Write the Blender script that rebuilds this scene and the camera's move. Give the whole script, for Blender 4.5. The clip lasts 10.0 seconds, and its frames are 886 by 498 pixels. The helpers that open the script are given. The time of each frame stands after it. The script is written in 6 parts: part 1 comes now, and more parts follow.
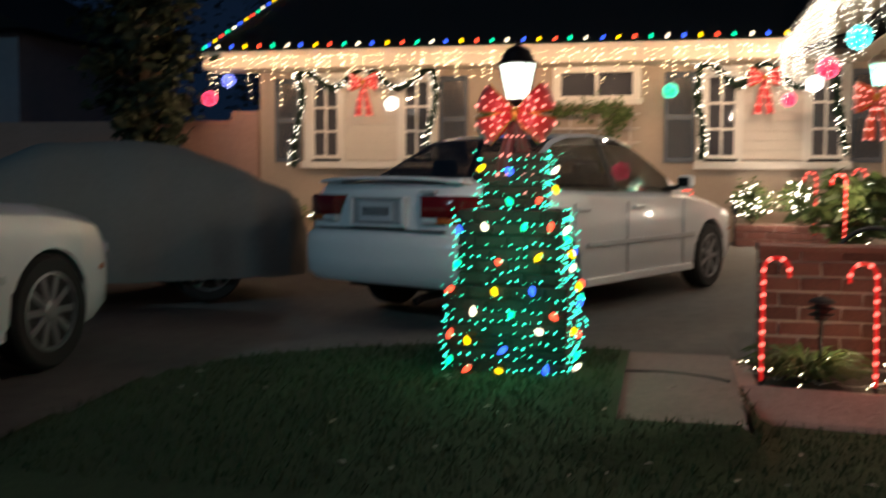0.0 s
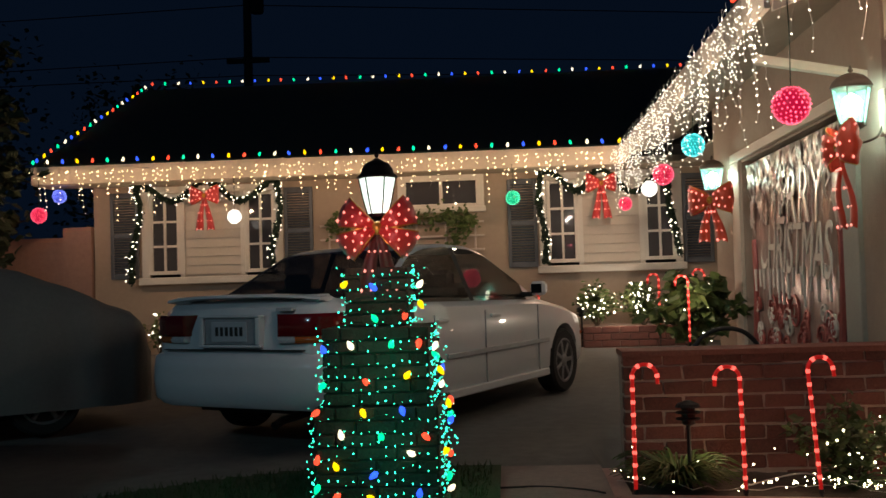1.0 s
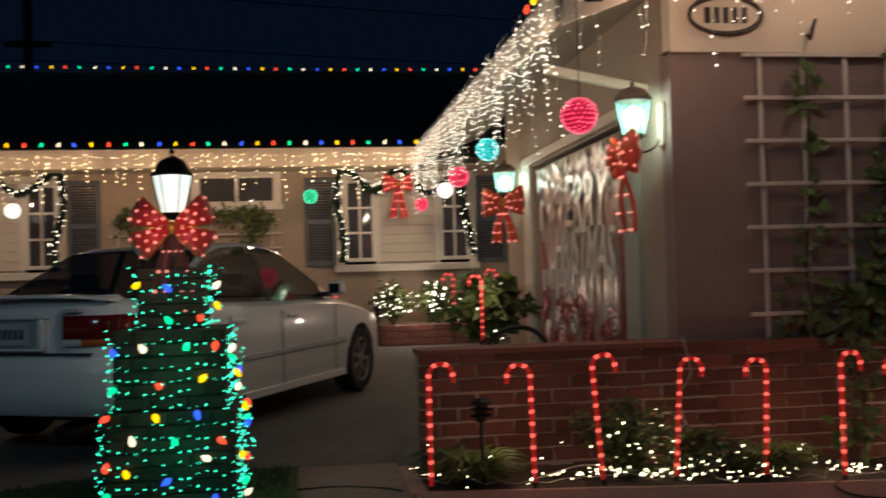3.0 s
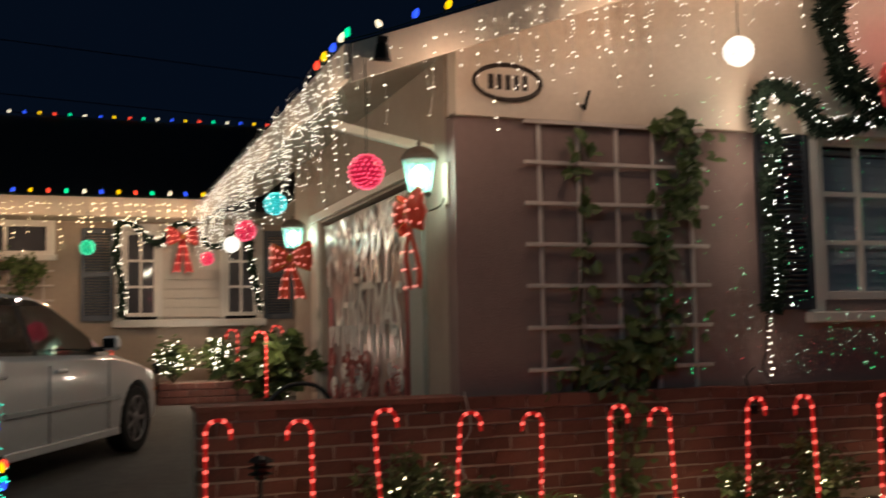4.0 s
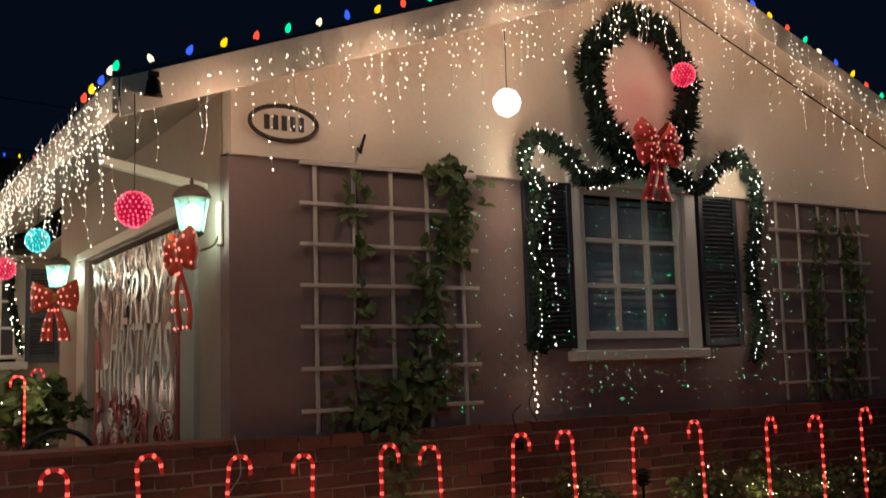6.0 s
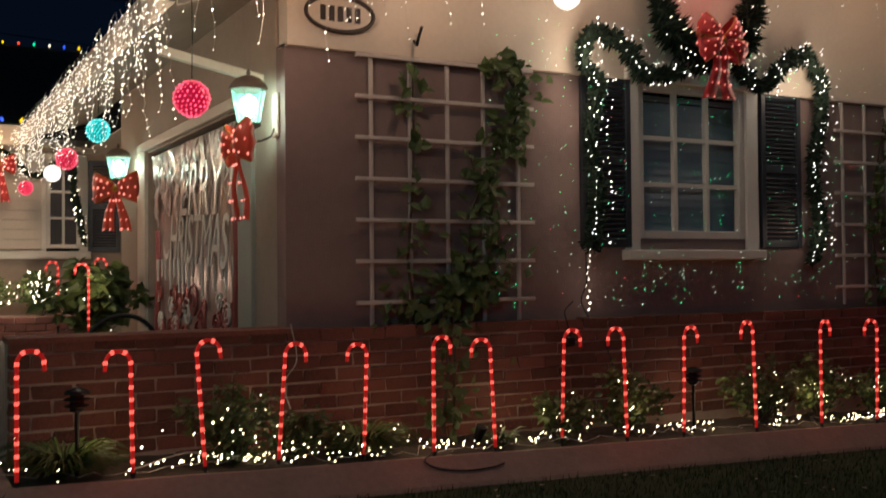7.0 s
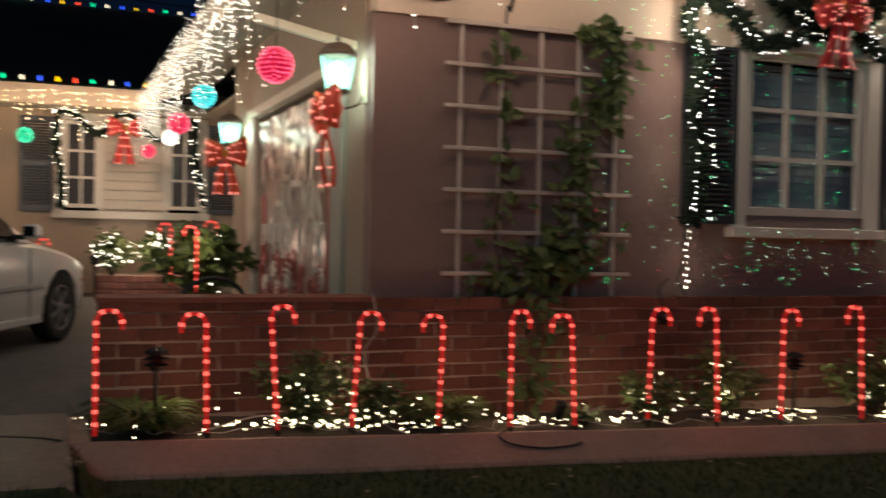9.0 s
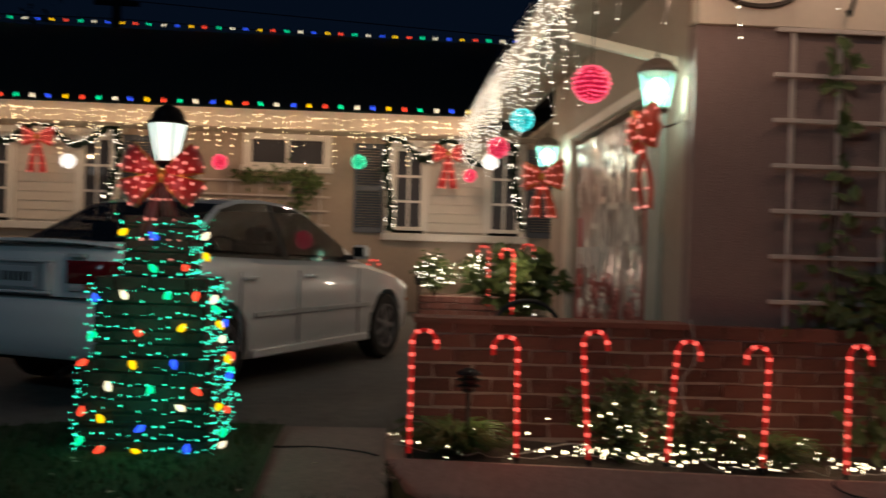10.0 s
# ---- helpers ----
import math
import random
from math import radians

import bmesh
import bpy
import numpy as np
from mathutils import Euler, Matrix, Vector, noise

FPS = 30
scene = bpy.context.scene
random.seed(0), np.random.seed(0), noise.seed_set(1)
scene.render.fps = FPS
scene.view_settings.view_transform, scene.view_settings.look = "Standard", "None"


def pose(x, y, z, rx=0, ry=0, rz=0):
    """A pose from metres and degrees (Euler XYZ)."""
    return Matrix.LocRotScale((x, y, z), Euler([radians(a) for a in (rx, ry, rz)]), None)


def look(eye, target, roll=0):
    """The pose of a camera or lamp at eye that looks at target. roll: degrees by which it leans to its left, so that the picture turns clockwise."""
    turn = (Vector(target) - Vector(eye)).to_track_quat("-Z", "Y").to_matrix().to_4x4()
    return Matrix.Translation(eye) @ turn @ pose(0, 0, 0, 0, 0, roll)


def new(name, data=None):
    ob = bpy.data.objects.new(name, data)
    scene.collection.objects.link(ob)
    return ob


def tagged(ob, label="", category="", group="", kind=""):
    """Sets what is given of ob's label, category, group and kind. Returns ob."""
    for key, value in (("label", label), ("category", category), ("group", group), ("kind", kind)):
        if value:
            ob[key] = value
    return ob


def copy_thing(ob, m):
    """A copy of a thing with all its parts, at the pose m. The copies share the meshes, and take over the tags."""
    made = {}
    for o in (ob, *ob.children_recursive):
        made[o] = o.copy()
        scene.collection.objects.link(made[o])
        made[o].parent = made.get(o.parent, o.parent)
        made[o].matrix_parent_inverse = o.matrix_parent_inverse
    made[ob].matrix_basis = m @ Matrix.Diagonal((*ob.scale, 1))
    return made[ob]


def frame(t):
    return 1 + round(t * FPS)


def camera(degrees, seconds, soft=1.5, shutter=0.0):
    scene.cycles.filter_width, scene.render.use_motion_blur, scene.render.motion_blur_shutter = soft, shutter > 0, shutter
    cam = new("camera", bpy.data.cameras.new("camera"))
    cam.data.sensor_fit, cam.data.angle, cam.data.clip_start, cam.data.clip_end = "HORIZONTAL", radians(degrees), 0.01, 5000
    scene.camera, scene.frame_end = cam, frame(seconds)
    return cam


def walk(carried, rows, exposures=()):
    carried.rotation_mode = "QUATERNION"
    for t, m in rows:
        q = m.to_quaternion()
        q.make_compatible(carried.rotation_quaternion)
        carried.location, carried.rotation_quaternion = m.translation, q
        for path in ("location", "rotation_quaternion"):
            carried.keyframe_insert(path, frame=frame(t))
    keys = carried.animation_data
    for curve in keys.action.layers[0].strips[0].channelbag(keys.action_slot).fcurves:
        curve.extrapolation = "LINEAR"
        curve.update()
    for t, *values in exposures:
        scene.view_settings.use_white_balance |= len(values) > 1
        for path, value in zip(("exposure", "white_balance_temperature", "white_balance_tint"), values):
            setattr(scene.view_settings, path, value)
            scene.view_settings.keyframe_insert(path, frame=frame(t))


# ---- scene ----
cam = camera(47.2, 10.0, soft=1.5, shutter=0.55)
PATH = [
    (0, (-0.394, -0.027, 1.097), (-0.835, 1.919, 0.963), 0.3),
    (0.5, (-0.475, 0.067, 1.144), (-0.703, 2.054, 1.139), -1.1),
    (1, (-0.533, 0.099, 1.145), (-0.66, 2.093, 1.216), -1.7),
    (1.5, (-0.553, 0.098, 1.146), (-0.644, 2.094, 1.217), -1.8),
    (2, (-0.557, 0.087, 1.14), (-0.577, 2.086, 1.192), -1.7),
    (2.2, (-0.558, 0.082, 1.138), (-0.535, 2.081, 1.187), -1.7),
    (3.3, (-0.539, 0.079, 1.167), (-0.144, 2.038, 1.236), -1.4),
    (3.5, (-0.526, 0.087, 1.139), (-0.045, 2.026, 1.238), -1.3),
    (4, (-0.519, 0.086, 1.137), (0.153, 1.962, 1.299), -1.1),
    (4.5, (-0.504, 0.084, 1.152), (0.343, 1.879, 1.39), -1.2),
    (5, (-0.491, 0.082, 1.152), (0.493, 1.798, 1.447), -1.5),
    (5.2, (-0.492, 0.086, 1.163), (0.53, 1.778, 1.465), -1.6),
    (6.3, (-0.465, 0.014, 1.128), (0.584, 1.708, 1.307), -1.3),
    (6.5, (-0.462, 0.019, 1.129), (0.559, 1.733, 1.264), -1.1),
    (7, (-0.475, 0.029, 1.099), (0.485, 1.783, 1.138), -0.5),
    (7.5, (-0.445, 0.031, 1.095), (0.488, 1.8, 1.064), 0.0),
    (8, (-0.352, 0.027, 1.103), (0.587, 1.791, 1.049), 0.5),
    (8.5, (-0.267, 0.038, 1.107), (0.627, 1.826, 1.06), 0.8),
    (9, (-0.182, 0.003, 1.112), (0.541, 1.868, 1.089), 1.1),
    (9.5, (-0.149, 0.06, 1.102), (0.269, 2.016, 1.097), 1.5),
    (10, (-0.124, 0.155, 1.107), (-0.009, 2.151, 1.116), 1.8),
]
walk(cam, [(t, look(eye, target, roll)) for t, eye, target, roll in PATH],
     exposures=[(0.0, 1.05), (0.5, 0.58), (1.0, 0.10), (2.2, 0.05), (3.5, -0.10), (5.0, -0.05), (6.5, -0.15), (7.2, -0.10), (8.0, 0.25), (9.0, 0.30), (10.0, 0.0)])

# ---- night sky and lamps ----
world = bpy.data.worlds.new("night")
scene.world = world
world.use_nodes = True
wbg = world.node_tree.nodes["Background"]
wbg.inputs[0].default_value = (0.10, 0.25, 0.62, 1)
wbg.inputs[1].default_value = 0.016

WARM = (1.0, 0.63, 0.37)
COOLWHITE = (1.0, 0.81, 0.63)


def lamp(name, at, watts, color=WARM, size=0.014):
    d = bpy.data.lights.new(name, "POINT")
    d.energy, d.color, d.shadow_soft_size = watts, color, size
    ob = new(name, d)
    ob.location = at
    return ob


# the strings of icicle lights
for i in range(8):
    lamp("eave_string_light", (-5.8 + 0.92 * i, 11.50, 2.22), 7.0)
for i in range(6):
    lamp("wing_string_light", (0.62, 5.45 + 1.15 * i, 2.30), 4.4, COOLWHITE)
for i in range(8):
    u = 0.55 + i * 1.0
    lamp("gable_string_light", (0.82 + u, 4.98, 2.25 + 0.365 * (4.0 - abs(u - 4.0))), 6.4 if i < 5 else 3.0, (1.0, 0.69, 0.50))
# an unseen street lamp, added behind the camera for the cool light on the cars
street = bpy.data.lights.new("street_lamp_light", "SPOT")
street.energy, street.color, street.spot_size, street.shadow_soft_size = 660, (0.48, 0.84, 1.0), radians(110), 0.3
street_ob = new("street_lamp_light", street)
street_ob.matrix_world = look((-9.0, -9.0, 7.5), (-2.0, 8.0, 0.0))

# ---- materials ----
MATS = {}


def nodes_of(name):
    m = bpy.data.materials.new(name)
    m.use_nodes = True
    return m, m.node_tree.nodes, m.node_tree.links, m.node_tree.nodes["Principled BSDF"]


def mat(name, color, rough=0.6, metal=0.0, var=0.25, scale=6.0, bump=0.0, bscale=60.0, per_piece=0.0, coat=0.0, sheen=0.0, stretch=(1, 1, 1)):
    """Colour varied at two scales, with fine relief; per_piece varies piece from piece."""
    if name in MATS:
        return MATS[name]
    m, n, l, p = nodes_of(name)
    tc, mp = n.new("ShaderNodeTexCoord"), n.new("ShaderNodeMapping")
    mp.inputs["Scale"].default_value = stretch
    l.new(tc.outputs["Object"], mp.inputs[0])
    a, b = n.new("ShaderNodeTexNoise"), n.new("ShaderNodeTexNoise")
    a.inputs["Scale"].default_value, b.inputs["Scale"].default_value = scale, scale * 9
    a.inputs["Detail"].default_value = 4
    l.new(mp.outputs[0], a.inputs["Vector"]), l.new(mp.outputs[0], b.inputs["Vector"])
    mix = n.new("ShaderNodeMath")
    mix.operation = "MULTIPLY_ADD"
    mix.inputs[1].default_value = 0.5
    half = n.new("ShaderNodeMath")
    half.operation = "MULTIPLY"
    half.inputs[1].default_value = 0.5
    l.new(b.outputs[0], half.inputs[0])
    l.new(a.outputs[0], mix.inputs[0]), l.new(half.outputs[0], mix.inputs[2])
    fac = mix.outputs[0]
    if per_piece:
        oi = n.new("ShaderNodeObjectInfo")
        add = n.new("ShaderNodeMath")
        add.operation = "MULTIPLY_ADD"
        add.inputs[1].default_value = per_piece
        l.new(oi.outputs["Random"], add.inputs[0]), l.new(fac, add.inputs[2])
        sub = n.new("ShaderNodeMath")
        sub.operation = "SUBTRACT"
        sub.inputs[1].default_value = per_piece / 2
        l.new(add.outputs[0], sub.inputs[0])
        fac = sub.outputs[0]
    ramp = n.new("ShaderNodeValToRGB")
    ramp.color_ramp.elements[0].position, ramp.color_ramp.elements[1].position = 0.25, 0.75
    ramp.color_ramp.elements[0].color = (*[c * (1 - var) for c in color], 1)
    ramp.color_ramp.elements[1].color = (*[min(1, c * (1 + var)) for c in color], 1)
    l.new(fac, ramp.inputs[0]), l.new(ramp.outputs[0], p.inputs["Base Color"])
    p.inputs["Roughness"].default_value, p.inputs["Metallic"].default_value = rough, metal
    p.inputs["Coat Weight"].default_value, p.inputs["Sheen Weight"].default_value = coat, sheen
    if bump:
        c, bm = n.new("ShaderNodeTexNoise"), n.new("ShaderNodeBump")
        c.inputs["Scale"].default_value, c.inputs["Detail"].default_value = bscale, 5
        bm.inputs["Strength"].default_value, bm.inputs["Distance"].default_value = bump, 0.01
        l.new(mp.outputs[0], c.inputs["Vector"]), l.new(c.outputs[0], bm.inputs["Height"]), l.new(bm.outputs[0], p.inputs["Normal"])
    MATS[name] = m
    return m


def glow(name, color, strength, body=None):
    """A bulb, a lit sheet or a spot of projected light: emits."""
    if name in MATS:
        return MATS[name]
    m, n, l, p = nodes_of(name)
    p.inputs["Base Color"].default_value = (*(body or color), 1)
    p.inputs["Roughness"].default_value = 0.3
    p.inputs["Emission Color"].default_value, p.inputs["Emission Strength"].default_value = (*color, 1), strength
    m.cycles.emission_sampling = "NONE"
    MATS[name] = m
    return m


def glass(name, color=(0.02, 0.025, 0.03), rough=0.06, alpha=1.0):
    if name in MATS:
        return MATS[name]
    m, n, l, p = nodes_of(name)
    p.inputs["Base Color"].default_value, p.inputs["Roughness"].default_value = (*color, 1), rough
    p.inputs["IOR"].default_value, p.inputs["Alpha"].default_value = 1.5, alpha
    MATS[name] = m
    return m


M_STUCCO = mat("stucco", (0.42, 0.33, 0.26), 0.9, var=0.08, scale=2, bump=0.5, bscale=90)
M_MAUVE = mat("mauve_stucco", (0.275, 0.190, 0.172), 0.92, var=0.10, scale=2, bump=0.6, bscale=90)
M_CREAM = mat("cream_paint", (0.68, 0.57, 0.46), 0.55, var=0.06, scale=3, bump=0.1, bscale=40)
M_WHITE = mat("white_paint", (0.72, 0.68, 0.62), 0.5, var=0.06, scale=5, bump=0.1, bscale=60)
M_SIDING = mat("siding_paint", (0.60, 0.54, 0.47), 0.55, var=0.06, scale=4)
M_SHUTTERB = mat("grey_blue_shutter_paint", (0.10, 0.11, 0.13), 0.5, var=0.15, scale=8)
M_SHUTTER = mat("navy_shutter_paint", (0.028, 0.032, 0.043), 0.5, var=0.2, scale=8)
M_ROOF = mat("dark_shingle", (0.012, 0.012, 0.013), 0.95, var=0.4, scale=8, bump=0.6, bscale=40)
M_BRICK = mat("red_brick", (0.148, 0.052, 0.038), 0.9, var=0.35, scale=9, bump=0.7, bscale=70, per_piece=0.5)
M_MORTAR = mat("mortar", (0.40, 0.29, 0.24), 0.95, var=0.2, scale=20, bump=0.6, bscale=120)
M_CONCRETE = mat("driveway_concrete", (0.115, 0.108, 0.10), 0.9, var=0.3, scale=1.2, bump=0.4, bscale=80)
M_KERB = mat("kerb_concrete", (0.37, 0.245, 0.205), 0.9, var=0.2, scale=3, bump=0.4, bscale=60)
M_PATH = mat("path_concrete", (0.20, 0.155, 0.135), 0.9, var=0.25, scale=3, bump=0.4, bscale=60)
M_SOIL = mat("bed_soil", (0.05, 0.035, 0.025), 1.0, var=0.5, scale=12, bump=1.0, bscale=30)
M_LAWN = mat("lawn", (0.026, 0.045, 0.014), 1.0, var=0.5, scale=2.5, bump=1.0, bscale=60)
# near-black that carries the shade of the unlit rooms
M_DARK = mat("room_shade", (0.02, 0.02, 0.025), 0.9)
M_WINGLASS = glass("window_glass", (0.07, 0.07, 0.078), 0.04)
M_BLACK = mat("black_metal", (0.012, 0.012, 0.013), 0.45, 0.6, var=0.2)
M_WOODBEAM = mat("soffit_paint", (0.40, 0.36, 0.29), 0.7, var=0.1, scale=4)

# ---- mesh helpers ----


def mesh_ob(name, bm, material, parent=None, smooth=False):
    me = bpy.data.meshes.new(name)
    bm.normal_update()
    bm.to_mesh(me)
    bm.free()
    for m in (material if isinstance(material, (list, tuple)) else [material]):
        me.materials.append(m)
    if smooth:
        for f in me.polygons:
            f.use_smooth = True
    ob = new(name, me)
    if parent:
        ob.parent = parent
    return ob


def part(name, bm, material, parent, label="", smooth=False):
    ob = mesh_ob(name, bm, material, parent, smooth)
    return tagged(ob, label)


def add_box(bm, x0, x1, y0, y1, z0, z1, bevel=0.0, mi=0, m=None):
    vs = [bm.verts.new((x, y, z)) for x in (x0, x1) for y in (y0, y1) for z in (z0, z1)]
    fs = [bm.faces.new([vs[i] for i in q]) for q in ((0, 1, 3, 2), (4, 6, 7, 5), (0, 4, 5, 1), (2, 3, 7, 6), (0, 2, 6, 4), (1, 5, 7, 3))]
    for f in fs:
        f.material_index = mi
    if m is not None:
        bmesh.ops.transform(bm, matrix=m, verts=vs)
    if bevel:
        es = list({e for f in fs for e in f.edges})
        bmesh.ops.bevel(bm, geom=es, offset=bevel, segments=1, affect="EDGES")
    return bm


def box(x0, x1, y0, y1, z0, z1, bevel=0.0):
    return add_box(bmesh.new(), x0, x1, y0, y1, z0, z1, bevel)


def prism(pts, axis, a, b):
    """An outline in two axes, drawn out along the third."""
    bm = bmesh.new()

    def place(p, d):
        return {"x": (d, p[0], p[1]), "y": (p[0], d, p[1]), "z": (p[0], p[1], d)}[axis]
    lo, hi = [bm.verts.new(place(p, a)) for p in pts], [bm.verts.new(place(p, b)) for p in pts]
    k = len(pts)
    bm.faces.new(lo), bm.faces.new(hi[::-1])
    for i in range(k):
        bm.faces.new((lo[i], lo[(i + 1) % k], hi[(i + 1) % k], hi[i]))
    bmesh.ops.recalc_face_normals(bm, faces=bm.faces)
    return bm


def add_tube(bm, pts, r, sides=6, mi=0, closed=False, caps=True):
    """A round rod along points; r is a number or one for each point."""
    pts = [Vector(p) for p in pts]
    rings, k = [], len(pts)
    side = None
    for i, p in enumerate(pts):
        d = (pts[(i + 1) % k] - pts[i - 1]) if closed else (pts[min(i + 1, k - 1)] - pts[max(i - 1, 0)])
        d.normalize()
        if side is None:
            side = d.orthogonal().normalized()
        else:
            side = (side - d * side.dot(d))
            side = side.normalized() if side.length > 1e-6 else d.orthogonal().normalized()
        up = d.cross(side)
        rr = r[i] if isinstance(r, (list, tuple)) else r
        rings.append([bm.verts.new(p + (side * math.cos(a) + up * math.sin(a)) * rr) for a in [2 * math.pi * j / sides for j in range(sides)]])
    for i in range(k if closed else k - 1):
        A, B = rings[i], rings[(i + 1) % k]
        for j in range(sides):
            f = bm.faces.new((A[j], A[(j + 1) % sides], B[(j + 1) % sides], B[j]))
            f.material_index = mi
    if caps and not closed:
        bm.faces.new(rings[0][::-1]).material_index = mi
        bm.faces.new(rings[-1]).material_index = mi
    return bm


def add_lathe(bm, prof, sides=16, at=(0, 0, 0), mi=0, m=None):
    """Profile of (radius, height) turned round the z axis."""
    rings = []
    for r, z in prof:
        rings.append([bm.verts.new((at[0] + r * math.cos(2 * math.pi * j / sides), at[1] + r * math.sin(2 * math.pi * j / sides), at[2] + z)) for j in range(sides)])
    for A, B in zip(rings, rings[1:]):
        for j in range(sides):
            bm.faces.new((A[j], A[(j + 1) % sides], B[(j + 1) % sides], B[j])).material_index = mi
    bm.faces.new(rings[0][::-1]).material_index = mi
    bm.faces.new(rings[-1]).material_index = mi
    if m is not None:
        bmesh.ops.transform(bm, matrix=m, verts=[v for ring in rings for v in ring])
    return bm


def empty(name, m=None):
    ob = new(name)
    if m is not None:
        ob.matrix_world = m
    return ob


def ground_z(x, y):
    """The drive lies level with the bed's kerb and rises to the house; the lawn before the kerb lies lower."""
    if y > 4.8 and (x < -0.07 or y > 6.2):
        z = 0.165 + 0.021 * (min(y, 8.6) - 4.8) + 0.055 * max(0.0, y - 8.6)
        return min(0.40, z)
    low = -0.065 * max(0.0, 4.8 - max(y, -3.0)) - 0.03 * max(0.0, min(x, 8.0))
    wide = max(0.0, min(1.0, (4.0 - y) / 0.4))
    lift = max(0.0, min(1.0, (0.015 - x) / (0.10 + 0.8 * wide)))
    return low + 0.165 * lift


PIVOT = Vector((-0.557, 0.087, 1.14))


def resized(k):
    """Draws a thing in towards the lawn, at k of its size."""
    return Matrix.Translation(PIVOT) @ Matrix.Scale(k, 4) @ Matrix.Translation(-PIVOT)


# ---- ground ----


def sheet(name, xs, ys, zoff, material, inside=None, label="", kind="structure"):
    bm = bmesh.new()
    grid = [[bm.verts.new((x, y, ground_z(x, y) + zoff)) for x in xs] for y in ys]
    for j in range(len(ys) - 1):
        for i in range(len(xs) - 1):
            cx, cy = (xs[i] + xs[i + 1]) / 2, (ys[j] + ys[j + 1]) / 2
            if inside is None or inside(cx, cy):
                bm.faces.new((grid[j][i], grid[j][i + 1], grid[j + 1][i + 1], grid[j + 1][i]))
    for v in [v for v in bm.verts if not v.link_faces]:
        bm.verts.remove(v)
    ob = mesh_ob(name, bm, material, smooth=True)
    return tagged(ob, label, kind=kind)


def steps(a, b, d):
    k = max(1, round((b - a) / d))
    return [a + (b - a) * i / k for i in range(k + 1)]


FAR = [-600, -120, -40, -20]
gx = sorted(FAR + steps(-12, 12, 0.5) + [-0.10, -0.06] + [20, 40, 120, 600])
gy = FAR + steps(-6, 18, 0.3) + [24, 40, 120, 600]
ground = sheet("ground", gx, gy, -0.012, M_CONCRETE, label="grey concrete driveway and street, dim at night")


def lawn_inside(x, y):
    if x > -0.09:
        return -1.2 < y < 4.62
    if y < 4.05:
        return x > -2.81 - 0.10 * (4.05 - y) and y > -1.2
    # the rounded island round the lamp pillar
    if x > -0.61 or y > 5.36:
        return False
    return x > -2.81 + 1.28 * max(0.0, (y - 4.05) / 1.31) ** 2.2


lawn = sheet("lawn", steps(-4.2, 12, 0.06), steps(-1.2, 6.3, 0.06), 0.040, M_LAWN, lawn_inside, "short dark green lawn with a curved edge")
walkway = sheet("walkway", steps(-0.62, -0.088, 0.1), steps(4.06, 5.44, 0.1), 0.012, M_PATH, None, "dull pinkish concrete path beside the lawn")

M_GRASS = mat("grass_blades", (0.034, 0.058, 0.017), 0.85, var=0.5, scale=3)
vs, fs = [], []
rng = np.random.default_rng(7)
for px, py, a, h, lean in zip(rng.uniform(-3.6, 8.5, 60000), rng.uniform(3.0, 6.22, 60000), rng.uniform(0, 6.28, 60000), rng.uniform(0.018, 0.045, 60000), rng.uniform(0, 0.03, 60000)):
    if not lawn_inside(px, py) or not lawn_inside(px + 0.03, py + 0.03):
        continue
    z, k = ground_z(px, py) + 0.038, len(vs)
    c, d = math.cos(a) * 0.004, math.sin(a) * 0.004
    vs += [(px - c, py - d, z), (px + c, py + d, z), (px + lean * math.sin(a * 3), py + lean * math.cos(a * 5), z + h)]
    fs.append((k, k + 1, k + 2))
me = bpy.data.meshes.new("grass")
me.from_pydata(vs, [], fs)
me.materials.append(M_GRASS)
tagged(new("grass", me), "short dark green lawn grass", "grass", kind="stuff")
M_FALLEN = mat("fallen_leaf", (0.30, 0.26, 0.20), 0.8, var=0.4, scale=10)
vs, fs = [], []
for px, py, a in zip(rng.uniform(-2.8, 6.0, 70), rng.uniform(3.2, 4.5, 70), rng.uniform(0, 6.28, 70)):
    z, k, r = ground_z(px, py) + 0.066, len(vs), 0.012 + 0.010 * abs(math.sin(a * 7))
    vs += [(px + r * u * math.cos(a) - r * w * math.sin(a), py + r * u * math.sin(a) + r * w * math.cos(a), z + 0.006 * q) for u, w, q in ((-1.2, 0, 0), (0, -0.6, 1), (1.3, 0, 0.3), (0, 0.6, 1))]
    fs += [(k, k + 1, k + 2), (k, k + 2, k + 3)]
me = bpy.data.meshes.new("fallen_leaf_litter")
me.from_pydata(vs, [], fs)
me.materials.append(M_FALLEN)
tagged(new("fallen_leaf_litter", me), "pale fallen leaves scattered on the lawn", "leaf litter", kind="stuff")

# ---- back house ----
EY, EZ = 12.0, 2.70            # eave edge of the back house
WY = 12.5                      # its front wall
RX0, RX1 = -6.25, 4.85         # its roof from end to end


